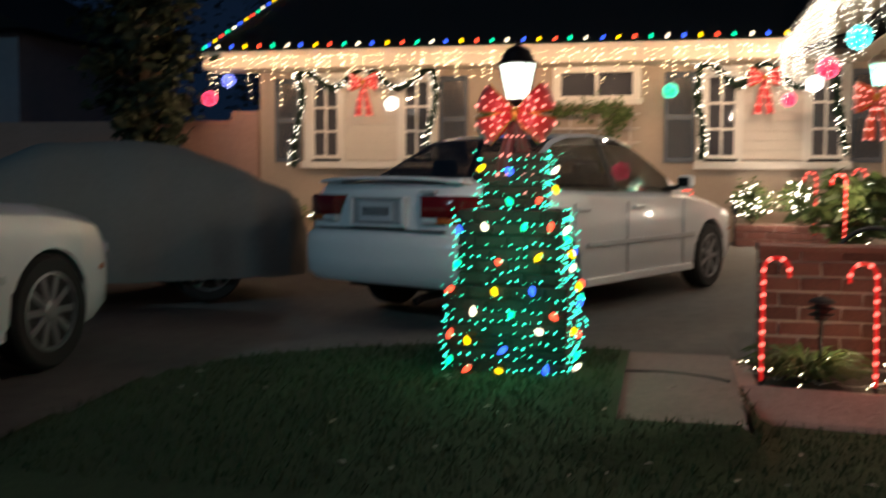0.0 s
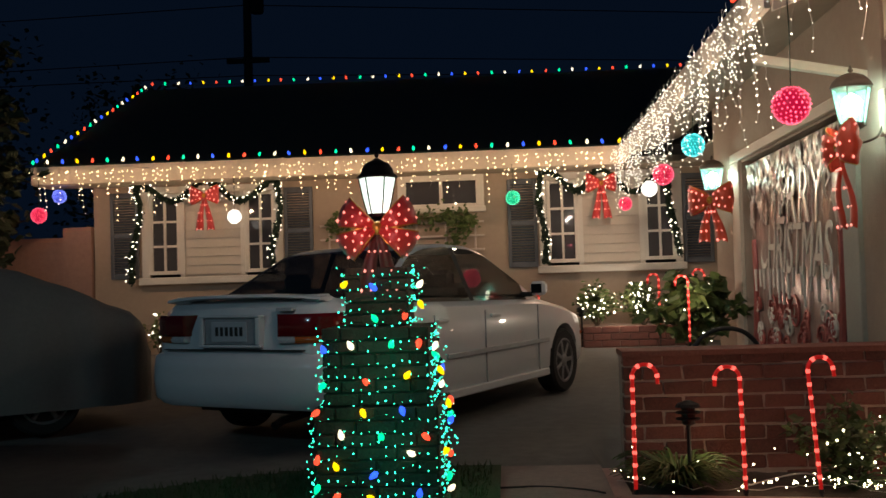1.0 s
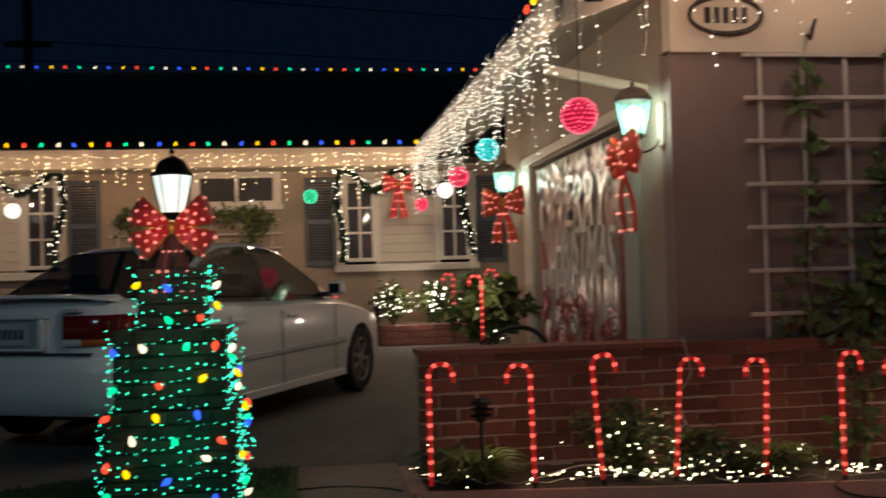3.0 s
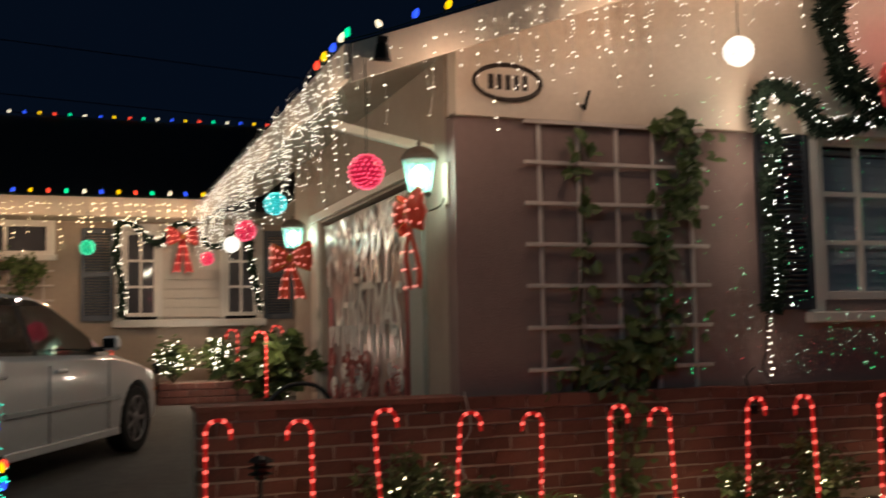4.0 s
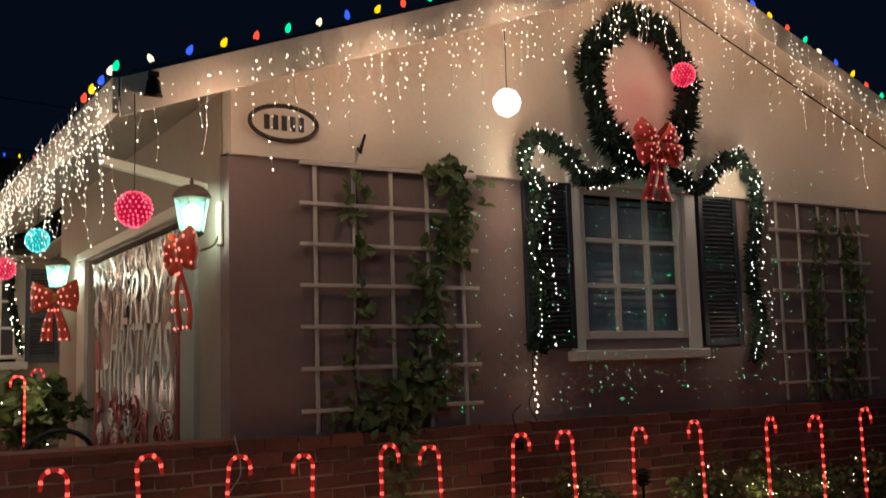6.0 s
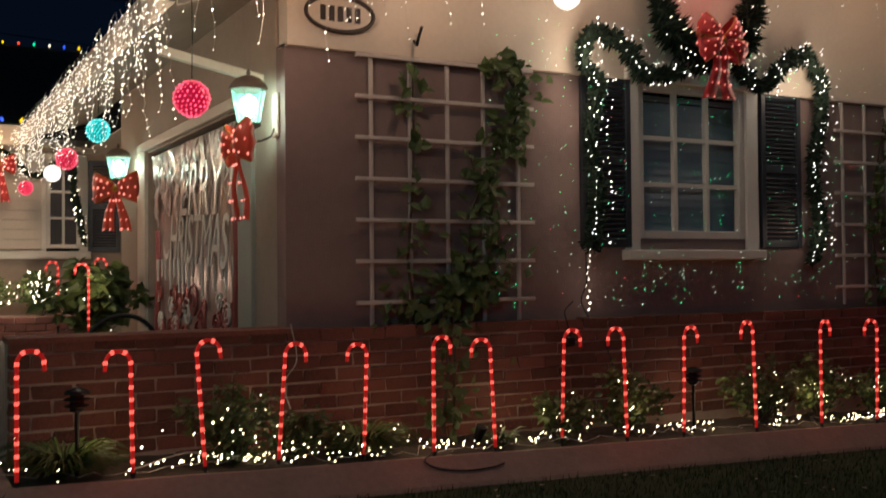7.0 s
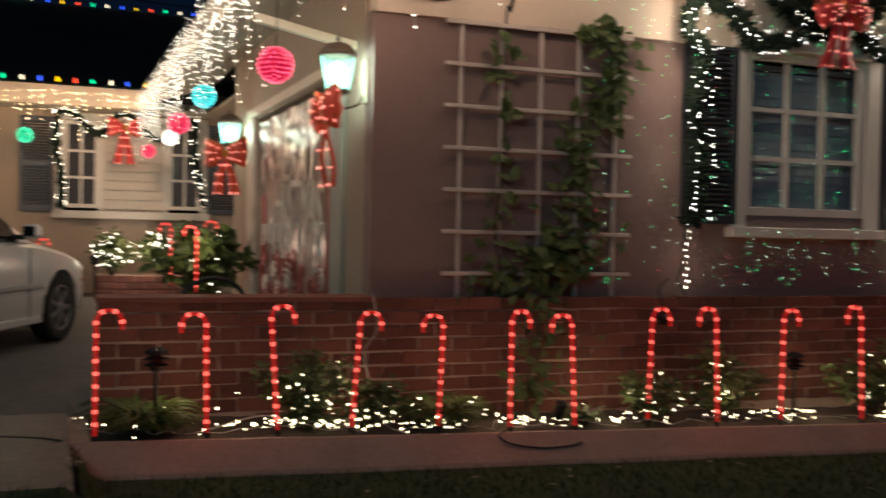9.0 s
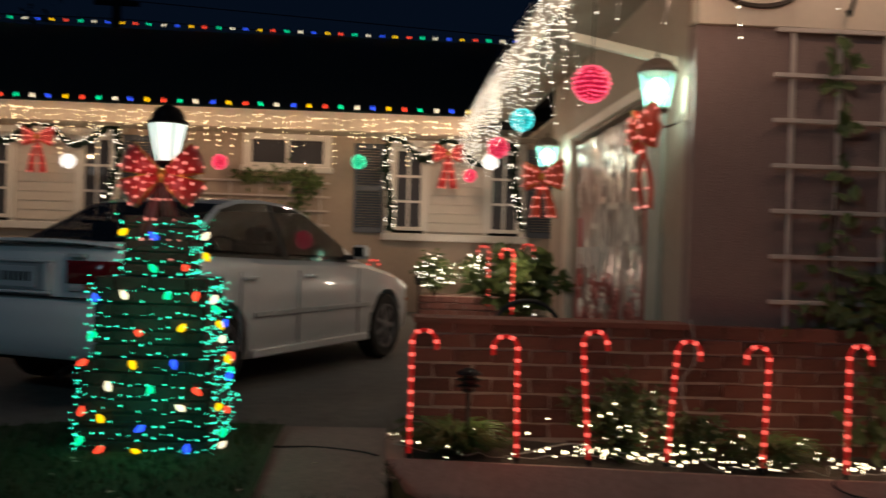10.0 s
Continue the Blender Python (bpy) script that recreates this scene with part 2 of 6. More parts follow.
def wall_with_holes(name, axis, plane, thick, span, height, holes, material, label):
    """A wall in the plane x=... or y=..., with openings cut right through."""
    us = sorted({span[0], span[1], *[h[0] for h in holes], *[h[1] for h in holes]})
    zs = sorted({height[0], height[1], *[h[2] for h in holes], *[h[3] for h in holes]})
    bm = bmesh.new()
    for u0, u1 in zip(us, us[1:]):
        for z0, z1 in zip(zs, zs[1:]):
            cu, cz = (u0 + u1) / 2, (z0 + z1) / 2
            if any(h[0] < cu < h[1] and h[2] < cz < h[3] for h in holes):
                continue
            if axis == "y":
                add_box(bm, u0, u1, plane, plane + thick, z0, z1)
            else:
                add_box(bm, plane, plane + thick, u0, u1, z0, z1)
    bmesh.ops.remove_doubles(bm, verts=bm.verts, dist=0.0005)
    seen = {}
    for f in list(bm.faces):
        key = tuple(round(c, 4) for c in f.calc_center_median())
        seen.setdefault(key, []).append(f)
    bmesh.ops.delete(bm, geom=[f for fs in seen.values() if len(fs) > 1 for f in fs], context="FACES_ONLY")
    return tagged(mesh_ob(name, bm, material), label, kind="structure")


HOLE_A = (-5.02, -3.36, 1.34, 2.40)
HOLE_B = (-0.08, 1.52, 1.34, 2.40)
HOLE_HI = (-1.80, -0.86, 2.10, 2.46)
wall_back = wall_with_holes("wall_back", "y", WY, 0.15, (-5.70, 2.15), (-0.1, 2.75), [HOLE_A, HOLE_B, HOLE_HI], M_STUCCO, "warm beige board wall of the house")
wall_gable_end = tagged(mesh_ob("wall_gable_end", prism([(WY + 0.152, -0.1), (19.6, -0.1), (19.6, 2.75), (16.0, 4.3), (WY + 0.152, 2.80)], "x", -5.70, -5.55), M_STUCCO), "beige end wall of the house", kind="structure")


def roof_slab(name, pts, material, label, thick=0.12):
    """A sloping slab: four corners, thickened downwards."""
    bm = bmesh.new()
    top = [bm.verts.new(p) for p in pts]
    low = [bm.verts.new((p[0], p[1], p[2] - thick)) for p in pts]
    bm.faces.new(top), bm.faces.new(low[::-1])
    for i in range(4):
        bm.faces.new((top[i], low[i], low[(i + 1) % 4], top[(i + 1) % 4]))
    bmesh.ops.recalc_face_normals(bm, faces=bm.faces)
    return tagged(mesh_ob(name, bm, material), label, kind="structure")


RIDGE_Y, RIDGE_Z = 16.0, 4.42
roof_back = roof_slab("roof_back", [(RX0, EY, EZ), (RX1, EY, EZ), (RX1, RIDGE_Y, RIDGE_Z), (RX0, RIDGE_Y, RIDGE_Z)], M_ROOF, "black shingle roof slope of the house")
roof_back_rear = roof_slab("roof_back_rear", [(RX0, RIDGE_Y, RIDGE_Z), (RX1, RIDGE_Y, RIDGE_Z), (RX1, 20.0, EZ), (RX0, 20.0, EZ)], M_ROOF, "black shingle rear roof slope")
fascia_back = tagged(mesh_ob("fascia_back", box(RX0, 0.80, EY - 0.03, EY, EZ - 0.20, EZ + 0.01), M_CREAM), "cream painted fascia board under the eave", kind="structure")
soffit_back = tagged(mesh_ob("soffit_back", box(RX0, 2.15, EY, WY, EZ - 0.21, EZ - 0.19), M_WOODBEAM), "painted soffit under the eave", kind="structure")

# ---- garage wing ----
GX0, GX1, GY = 1.54, 8.2, 5.60
PX, PZ, RAKE = 4.85, 4.15, 0.365       # ridge of the wing and its slope
OY = 5.22                               # front edge of its overhang
EX = 0.82                               # its side eave
HOLE_F = (4.13, 5.15, 1.30, 2.40)
wall_front = wall_with_holes("wall_front", "y", GY, 0.15, (GX0, GX1), (-0.4, 2.42), [HOLE_F], M_MAUVE, "mauve stucco front wall of the garage wing")
DOOR = (6.45, 9.12, 0.0, 2.14)
wall_side = wall_with_holes("wall_side", "x", GX0, 0.15, (GY + 0.15, 10.3), (-0.4, 2.82), [(DOOR[0], DOOR[1], -0.4, DOOR[3])], M_STUCCO, "beige side wall with the garage doorway")


def rake_z(x):
    return PZ - RAKE * abs(x - PX)


gable = tagged(mesh_ob("gable_boards", prism([(GX0, 2.40), (GX1 + 0.1, 2.40), (GX1 + 0.1, rake_z(GX1 + 0.1) - 0.14), (PX, PZ - 0.14), (GX0, rake_z(GX0) - 0.14)], "y", GY - 0.045, GY + 0.1), M_CREAM), "cream painted gable boarding over the stucco", kind="structure")
roof_wing_w = roof_slab("roof_wing_west", [(EX, OY, rake_z(EX)), (PX, OY, PZ), (PX, 16.0, PZ), (EX, 16.0, rake_z(EX))], M_ROOF, "black shingle roof slope of the wing", 0.10)
roof_wing_e = roof_slab("roof_wing_east", [(PX, OY, PZ), (8.88, OY, rake_z(8.88)), (8.88, 16.0, rake_z(8.88)), (PX, 16.0, PZ)], M_ROOF, "black shingle far roof slope of the wing", 0.10)
for side, xe in (("west", EX), ("east", 8.88)):
    bm = bmesh.new()
    pts = [(xe, rake_z(xe) - 0.015), (PX, PZ - 0.015), (PX, PZ - 0.22), (xe, rake_z(xe) - 0.22)]
    tagged(mesh_ob("barge_board_" + side, prism(pts, "y", OY - 0.035, OY - 0.005), M_CREAM), "cream barge board along the gable", kind="structure")
fascia_side = tagged(mesh_ob("fascia_side", box(EX - 0.035, EX - 0.005, OY, 11.96, rake_z(EX) - 0.20, rake_z(EX) - 0.01), M_CREAM), "cream fascia board of the side eave", kind="structure")
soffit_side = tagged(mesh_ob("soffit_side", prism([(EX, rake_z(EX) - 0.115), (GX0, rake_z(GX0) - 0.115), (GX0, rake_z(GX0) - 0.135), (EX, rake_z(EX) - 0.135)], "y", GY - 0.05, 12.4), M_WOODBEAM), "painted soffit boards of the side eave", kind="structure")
for side, xe in (("west", EX), ("east", 8.88)):
    pts = [(xe, rake_z(xe) - 0.112), (PX, PZ - 0.112), (PX, PZ - 0.13), (xe, rake_z(xe) - 0.13)]
    tagged(mesh_ob("soffit_front_" + side, prism(pts, "y", OY, GY - 0.05), M_CREAM), "cream soffit boards under the gable overhang", kind="structure")
brace = tagged(mesh_ob("eave_brace", prism([(EX + 0.10, 2.415), (GX0, 2.295), (GX0, 2.245), (EX + 0.10, 2.365)], "y", 5.97, 6.03), M_CREAM), "cream timber brace under the eave corner", "brace", kind="structure")

wall_recess = tagged(mesh_ob("wall_recess", box(2.15, 2.30, 10.3, 12.65, -0.1, 2.62), M_STUCCO), "beige wall of the recess beside the garage", kind="structure")
wall_return = tagged(mesh_ob("wall_return", box(1.69, 2.15, 10.15, 10.3, -0.1, 2.62), M_STUCCO), "beige return wall behind the garage door", kind="structure")
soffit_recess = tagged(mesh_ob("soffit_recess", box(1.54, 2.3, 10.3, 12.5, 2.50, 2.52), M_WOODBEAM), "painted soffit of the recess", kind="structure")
wall_garage_east = tagged(mesh_ob("wall_garage_east", box(8.05, 8.2, 5.75, 16.0, -0.4, 2.7), M_MAUVE), "far side wall of the garage wing", kind="structure")

# ---- small lights ----
C_WARM, C_COOL = (1.0, 0.72, 0.40), (1.0, 0.90, 0.72)
G_WARM = glow("warm_white_bulb", C_WARM, 8.0)
G_COOL = glow("cool_white_bulb", C_COOL, 6.0)
G_LEDWHITE = glow("led_white_bulb", (1.0, 0.95, 0.88), 7.0)
G_BED = glow("bed_white_bulb", (1.0, 0.86, 0.55), 7.0)
G_TREEGREEN = glow("green_mini_bulb", (0.04, 1.0, 0.62), 3.4)
G_REDDOT = glow("red_mini_bulb", (1.0, 0.30, 0.24), 1.4)
# laser spots: projected light imitated by emission on flat discs
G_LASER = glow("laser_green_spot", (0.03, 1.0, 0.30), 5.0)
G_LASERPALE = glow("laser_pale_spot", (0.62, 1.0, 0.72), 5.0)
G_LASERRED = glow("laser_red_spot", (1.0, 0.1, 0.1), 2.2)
C9 = [("green", (0.0, 0.75, 0.30)), ("white", (1.0, 0.85, 0.60)), ("blue", (0.03, 0.10, 1.0)), ("yellow", (1.0, 0.60, 0.0)), ("red", (1.0, 0.07, 0.03))]
G_C9 = {k: glow("c9_" + k, c, 1.6) for k, c in C9}
M_WIRE = mat("green_wire", (0.01, 0.03, 0.015), 0.6)
M_WHITEWIRE = mat("white_wire", (0.5, 0.47, 0.42), 0.6)

OCT_V = [(1, 0, 0), (-1, 0, 0), (0, 1, 0), (0, -1, 0), (0, 0, 1.3), (0, 0, -1.3)]
OCT_F = [(0, 2, 4), (2, 1, 4), (1, 3, 4), (3, 0, 4), (2, 0, 5), (1, 2, 5), (3, 1, 5), (0, 3, 5)]


def dots(name, pts, r, material, parent, label="", kind=""):
    """Many little bulbs in one mesh."""
    vs, fs = [], []
    for p in pts:
        k = len(vs)
        rr = r * random.uniform(0.55, 1.3)
        vs += [(p[0] + a * rr, p[1] + b * rr, p[2] + c * rr) for a, b, c in OCT_V]
        fs += [tuple(i + k for i in f) for f in OCT_F]
    me = bpy.data.meshes.new(name)
    me.from_pydata(vs, [], fs)
    me.materials.append(material)
    ob = new(name, me)
    ob.parent = parent
    return tagged(ob, label, kind=kind)


def c9_mesh():
    bm = bmesh.new()
    add_lathe(bm, [(0.006, -0.004), (0.013, 0.006), (0.014, 0.016), (0.010, 0.030), (0.003, 0.041)], 8)
    add_lathe(bm, [(0.008, -0.020), (0.008, -0.004)], 6, mi=1)
    me = bpy.data.meshes.new("bulb")
    bm.to_mesh(me)
    bm.free()
    return me


C9_MESH = {}
for cname, _ in C9:
    me = c9_mesh()
    me.materials.append(G_C9[cname]), me.materials.append(M_WIRE)
    for f in me.polygons:
        f.use_smooth = True
    C9_MESH[cname] = me


def along(pts, d):
    """Points every d metres along a line of points."""
    out, carry = [], 0.0
    for a, b in zip(pts, pts[1:]):
        a, b = Vector(a), Vector(b)
        L = (b - a).length
        t = carry
        while t < L:
            out.append(a.lerp(b, t / L))
            t += d
        carry = t - L
    return out


def c9_string(pts, d, label, first=0, tilt=25, lean=(0, 0)):
    """A wire with coloured bulbs along a line of points."""
    thing = empty("light_string", Matrix.Translation(pts[0]))
    tagged(thing, label, "string lights", "coloured light strings on the roof")
    inv = thing.matrix_world.inverted()
    ps = along(pts, d)
    wire = [inv @ (p + Vector((0, 0, -0.022 - 0.004 * (i % 2)))) for i, p in enumerate(ps)]
    part("wire", add_tube(bmesh.new(), wire, 0.004, 4), M_WIRE, thing)
    for i, p in enumerate(ps):
        ob = new("bulb", C9_MESH[C9[(i + first) % 5][0]])
        ob.parent = thing
        r = Euler((radians(random.uniform(-tilt, tilt) + lean[0]), radians(random.uniform(-tilt, tilt) + lean[1]), 0))
        ob.matrix_basis = Matrix.LocRotScale(inv @ p, r, [1.25] * 3)
    return thing


def icicles(pts, d, lengths, step, r, material, label, out=(0, 0, 0), jitter=0.03):
    """Drops of little bulbs hanging from a line of points."""
    thing = empty("icicle_lights", Matrix.Translation(pts[0]))
    tagged(thing, label, "string lights", "icicle lights on the eaves")
    o = Vector(pts[0])
    bulbs, bm = [], bmesh.new()
    for i, p in enumerate(along(pts, d)):
        p = p + Vector(out) - o + Vector((random.uniform(-jitter, jitter), random.uniform(-jitter, jitter), 0))
        L = lengths[i % len(lengths)] * random.uniform(0.7, 1.15)
        k = max(1, int(L / step))
        q = p.copy()
        line = [q.copy()]
        for j in range(k):
            q = q + Vector((random.uniform(-0.02, 0.02), random.uniform(-0.02, 0.02), -step * random.uniform(0.7, 1.3)))
            line.append(q.copy())
            if random.random() < 0.93:
                bulbs.append(q.copy())
        if len(line) > 1:
            add_tube(bm, line, 0.0012, 3, caps=False)
    part("wire", bm, M_WHITEWIRE, thing)
    dots("fairy_lighting", bulbs, r, material, thing, kind="stuff")
    return thing


# back house: coloured bulbs along eave, rake and ridge, icicles under the eave
c9_string([(RX0 + 0.02, EY - 0.02, EZ + 0.05), (0.85, EY - 0.02, EZ + 0.05)], 0.185, "string of coloured bulbs along the eave")
c9_string([(RX0 + 0.01, EY + 0.1, EZ + 0.09), (RX0 + 0.01, RIDGE_Y, RIDGE_Z + 0.04)], 0.22, "string of coloured bulbs up the roof edge", 2)
c9_string([(RX0 + 0.1, RIDGE_Y - 0.02, RIDGE_Z + 0.07), (0.0, RIDGE_Y - 0.02, RIDGE_Z + 0.02), (4.4, RIDGE_Y - 0.02, RIDGE_Z + 0.02)], 0.21, "string of coloured bulbs along the roof ridge", 4)
icicles([(RX0, EY - 0.06, EZ - 0.01), (0.72, EY - 0.06, EZ - 0.01)], 0.055, [0.10, 0.26, 0.42, 0.18, 0.58, 0.3, 0.12, 0.46], 0.066, 0.0068, G_WARM, "warm white icicle lights under the eave")
# wing: dense icicles along the side eave, sparser ones along the gable
icicles([(EX - 0.06, OY, rake_z(EX) - 0.02), (EX - 0.06, 11.9, rake_z(EX) - 0.02)], 0.035, [0.2, 0.5, 0.35, 0.65, 0.42, 0.72, 0.28], 0.044, 0.0036, G_COOL, "dense cool white icicle lights on the side eave", jitter=0.05)
icicles([(EX - 0.02, OY - 0.06, rake_z(EX) - 0.06), (EX + 0.70, OY - 0.06, rake_z(EX + 0.70) - 0.06)], 0.042, [0.08, 0.22, 0.12, 0.34, 0.08, 0.45, 0.15], 0.075, 0.0042, G_COOL, "short white icicle lights at the gable corner", jitter=0.05)
icicles([(EX + 0.72, OY - 0.06, rake_z(EX + 0.72) - 0.06), (PX, OY - 0.06, PZ - 0.06)], 0.030, [0.08, 0.45, 0.22, 0.62, 0.10, 0.80, 0.2, 0.50], 0.075, 0.0042, G_COOL, "white icicle lights along the gable edge", jitter=0.05)
icicles([(PX + 0.03, OY - 0.06, PZ - 0.07), (8.8, OY - 0.06, rake_z(8.8) - 0.06)], 0.030, [0.08, 0.45, 0.22, 0.62, 0.10, 0.80, 0.2, 0.50], 0.075, 0.0042, G_COOL, "white icicle lights along the far gable edge", jitter=0.05)
c9_string([(EX - 0.02, OY + 0.02, rake_z(EX) + 0.035), (PX, OY + 0.02, PZ + 0.035)], 0.205, "string of coloured bulbs up the gable")
c9_string([(PX + 0.08, OY + 0.02, PZ + 0.01), (8.8, OY + 0.02, rake_z(8.8) + 0.035)], 0.205, "string of coloured bulbs down the gable", 3)
c9_string([(EX - 0.03, OY + 0.1, rake_z(EX) + 0.03), (EX - 0.03, 6.1, rake_z(EX) + 0.03)], 0.2, "string of coloured bulbs along the side eave", 1)

# ---- garage doorway ----
door = tagged(empty("door_1", Matrix.Translation((GX0, 7.8, 0))), kind="structure", label="garage door frame with cream trim, closed")
D0, D1, DZ = DOOR[0] - 7.8, DOOR[1] - 7.8, DOOR[3]
part("door_panel", box(0.10, 0.14, D0, D1, 0, DZ), M_WHITE, door)
bm = bmesh.new()
add_box(bm, -0.03, 0.03, D0 - 0.30, D0 - 0.02, 0.0, DZ + 0.02, 0.006)
part("trim", bm, mat("grey_green_trim", (0.33, 0.33, 0.28), 0.6, var=0.1, scale=4), door)
part("trim", add_box(bmesh.new(), -0.03, 0.03, D1 + 0.02, D1 + 0.32, 0.0, DZ + 0.02, 0.006), M_CREAM, door)
part("header", add_box(bmesh.new(), -0.035, 0.035, D0 - 0.02, D1 + 0.32, DZ + 0.022, DZ + 0.10, 0.006), M_CREAM, door)

M_FOIL = mat("silver_foil", (0.80, 0.75, 0.70), 0.34, 0.55, var=0.12, scale=10, bump=0.3, bscale=25, stretch=(1, 1, 0.15))
M_PRINT = mat("grey_pink_print", (0.42, 0.32, 0.29), 0.32, 0.55, var=0.35, scale=5, bump=0.4, bscale=12, stretch=(1, 1, 0.3))
M_PRINTRED = mat("red_print", (0.42, 0.12, 0.105), 0.35, 0.3, var=0.3, scale=8)
M_PRINTWHITE = mat("white_print", (0.72, 0.66, 0.58), 0.45, 0.0, var=0.15, scale=8)
banner = tagged(empty("garage_banner", Matrix.Translation((GX0 - 0.0, 7.8, 0))), "shiny printed holiday banner covering the garage door", "banner")
bm = bmesh.new()
us, zs = steps(D0 + 0.05, D1 - 0.05, 0.016), steps(0.12, DZ - 0.03, 0.06)
grid = [[bm.verts.new((0.050 + 0.016 * noise.noise((u * 11 + 0.5 * math.sin(z * 5), z * 0.9, 4.0)) + 0.007 * noise.noise((u * 30, z * 2.2, 9.0)), u, z)) for u in us] for z in zs]
for j in range(len(zs) - 1):
    for i in range(len(us) - 1):
        bm.faces.new((grid[j][i], grid[j + 1][i], grid[j + 1][i + 1], grid[j][i + 1]))
sheet_ob = part("sheet", bm, M_PRINT, banner, "glossy silver printed sheet with upright creases", True)
# foil fringe: wavy strips over the upper half
for i in range(44):
    u = D0 + 0.07 + (D1 - D0 - 0.14) * (i + random.uniform(0.1, 0.9)) / 44
    low = random.uniform(1.45, 1.80)
    w, ph = random.uniform(0.022, 0.034), random.uniform(0, 6)
    bm = bmesh.new()
    rows = []
    for j in range(13):
        z = DZ - 0.04 - (DZ - 0.04 - low) * j / 12
        dx = 0.012 * math.sin(ph + j * 0.9) + 0.006 * random.uniform(-1, 1)
        tw = 0.22 * math.sin(ph * 2 + j * 0.5)
        ww = w * (1 - 0.5 * (j / 12) ** 3)
        rows.append([bm.verts.new((0.024 + dx + s2 * tw * ww, u + 0.008 * math.sin(ph + j) + s2 * ww, z)) for s2 in (-1, 0, 1)])
    for A, B in zip(rows, rows[1:]):
        for k in range(2):
            bm.faces.new((A[k], B[k], B[k + 1], A[k + 1]))
    part("foil_strip", bm, M_FOIL, banner, "", True)


def letters(name, body, size, m, material, parent, label="", extrude=0.004):
    cu = bpy.data.curves.new(name, "FONT")
    cu.body, cu.size, cu.extrude, cu.align_x, cu.align_y = body, size, extrude, "CENTER", "CENTER"
    tmp = bpy.data.objects.new(name, cu)
    scene.collection.objects.link(tmp)
    dg = bpy.context.evaluated_depsgraph_get()
    me = bpy.data.meshes.new_from_object(tmp.evaluated_get(dg))
    bpy.data.objects.remove(tmp)
    me.materials.clear()
    me.materials.append(material)
    ob = new(name, me)
    ob.parent, ob.matrix_basis = parent, m
    return tagged(ob, label)


FACE = Matrix.Rotation(radians(-90), 4, "Z") @ Matrix.Rotation(radians(90), 4, "X")
for body, width, tall, zc, uc, ink in (("MERRY", 1.75, 0.40, 1.70, -0.12, M_FOIL), ("CHRISTMAS", 2.18, 0.38, 1.32, -0.08, M_PRINTWHITE)):
    word = letters("lettering", body, 0.4, Matrix.Identity(4), ink, banner, "dripping letters")
    co = np.empty(len(word.data.vertices) * 3)
    word.data.vertices.foreach_get("co", co)
    span = np.ptp(co.reshape(-1, 3), axis=0)
    word.matrix_basis = Matrix.Translation((0.012, uc, zc)) @ FACE @ Matrix(((width / span[0], 0.12, 0, 0), (0, tall / span[1], 0, 0), (0, 0, 1, 0), (0, 0, 0, 1)))
# drips under the letters, and the candy scroll below
for i in range(16):
    u = D0 + 0.24 + (D1 - D0 - 0.55) * (i + random.uniform(-0.3, 0.3)) / 15
    L = random.uniform(0.06, 0.22)
    part("drip", add_tube(bmesh.new(), [(0.018, u, 1.20), (0.018, u, 1.14 - L), (0.018, u, 1.12 - L)], [0.014, 0.009, 0.012], 6), M_PRINTWHITE, banner)
for i in range(54):
    u, z, rr = random.uniform(D0 + 0.15, D1 - 0.15), random.uniform(0.25, 0.92), random.uniform(0.06, 0.15)
    pts = [(0.036, u + rr * (1 - k / 26) * math.cos(k * 0.55), z + rr * (1 - k / 26) * math.sin(k * 0.55)) for k in range(22)]
    part("scroll", add_tube(bmesh.new(), pts, 0.011, 4), M_PRINTRED if i % 3 else M_PRINTWHITE, banner)
for u in (D0 + 0.24, D1 - 0.18):
    part("stripe", add_tube(bmesh.new(), [(0.036, u + 0.05 * math.sin(z * 4), z) for z in steps(0.15, 1.45, 0.1)], 0.026, 6), M_PRINTRED, banner)

# ---- windows of the back house ----


def lite(parent, x0, x1, z0, z1, y, cols, rows, glassm, bar=0.028, fr=0.045, depth=0.05):
    """A glazed sash with its frame, bars and panes."""
    bm = bmesh.new()
    add_box(bm, x0 - fr, x0, y - depth, y, z0 - fr, z1 + fr, 0.004), add_box(bm, x1, x1 + fr, y - depth, y, z0 - fr, z1 + fr, 0.004)
    add_box(bm, x0, x1, y - depth, y, z1, z1 + fr, 0.004), add_box(bm, x0, x1, y - depth, y, z0 - fr, z0, 0.004)
    part("window_frame", bm, M_WHITE, parent)
    xs = [x0 + (x1 - x0) * i / cols for i in range(cols + 1)]
    zs = [z0 + (z1 - z0) * i / rows for i in range(rows + 1)]
    for x in xs[1:-1]:
        part("glazing_bar", box(x - bar / 2, x + bar / 2, y - depth * 0.8, y - 0.012, z0, z1), M_WHITE, parent)
    for z in zs[1:-1]:
        part("glazing_bar", box(x0, x1, y - depth * 0.7, y - 0.014, z - bar / 2, z + bar / 2), M_WHITE, parent)
    for a, b in zip(xs, xs[1:]):
        for c, d in zip(zs, zs[1:]):
            part("pane", box(a, b, y - 0.012, y - 0.006, c, d), glassm, parent)


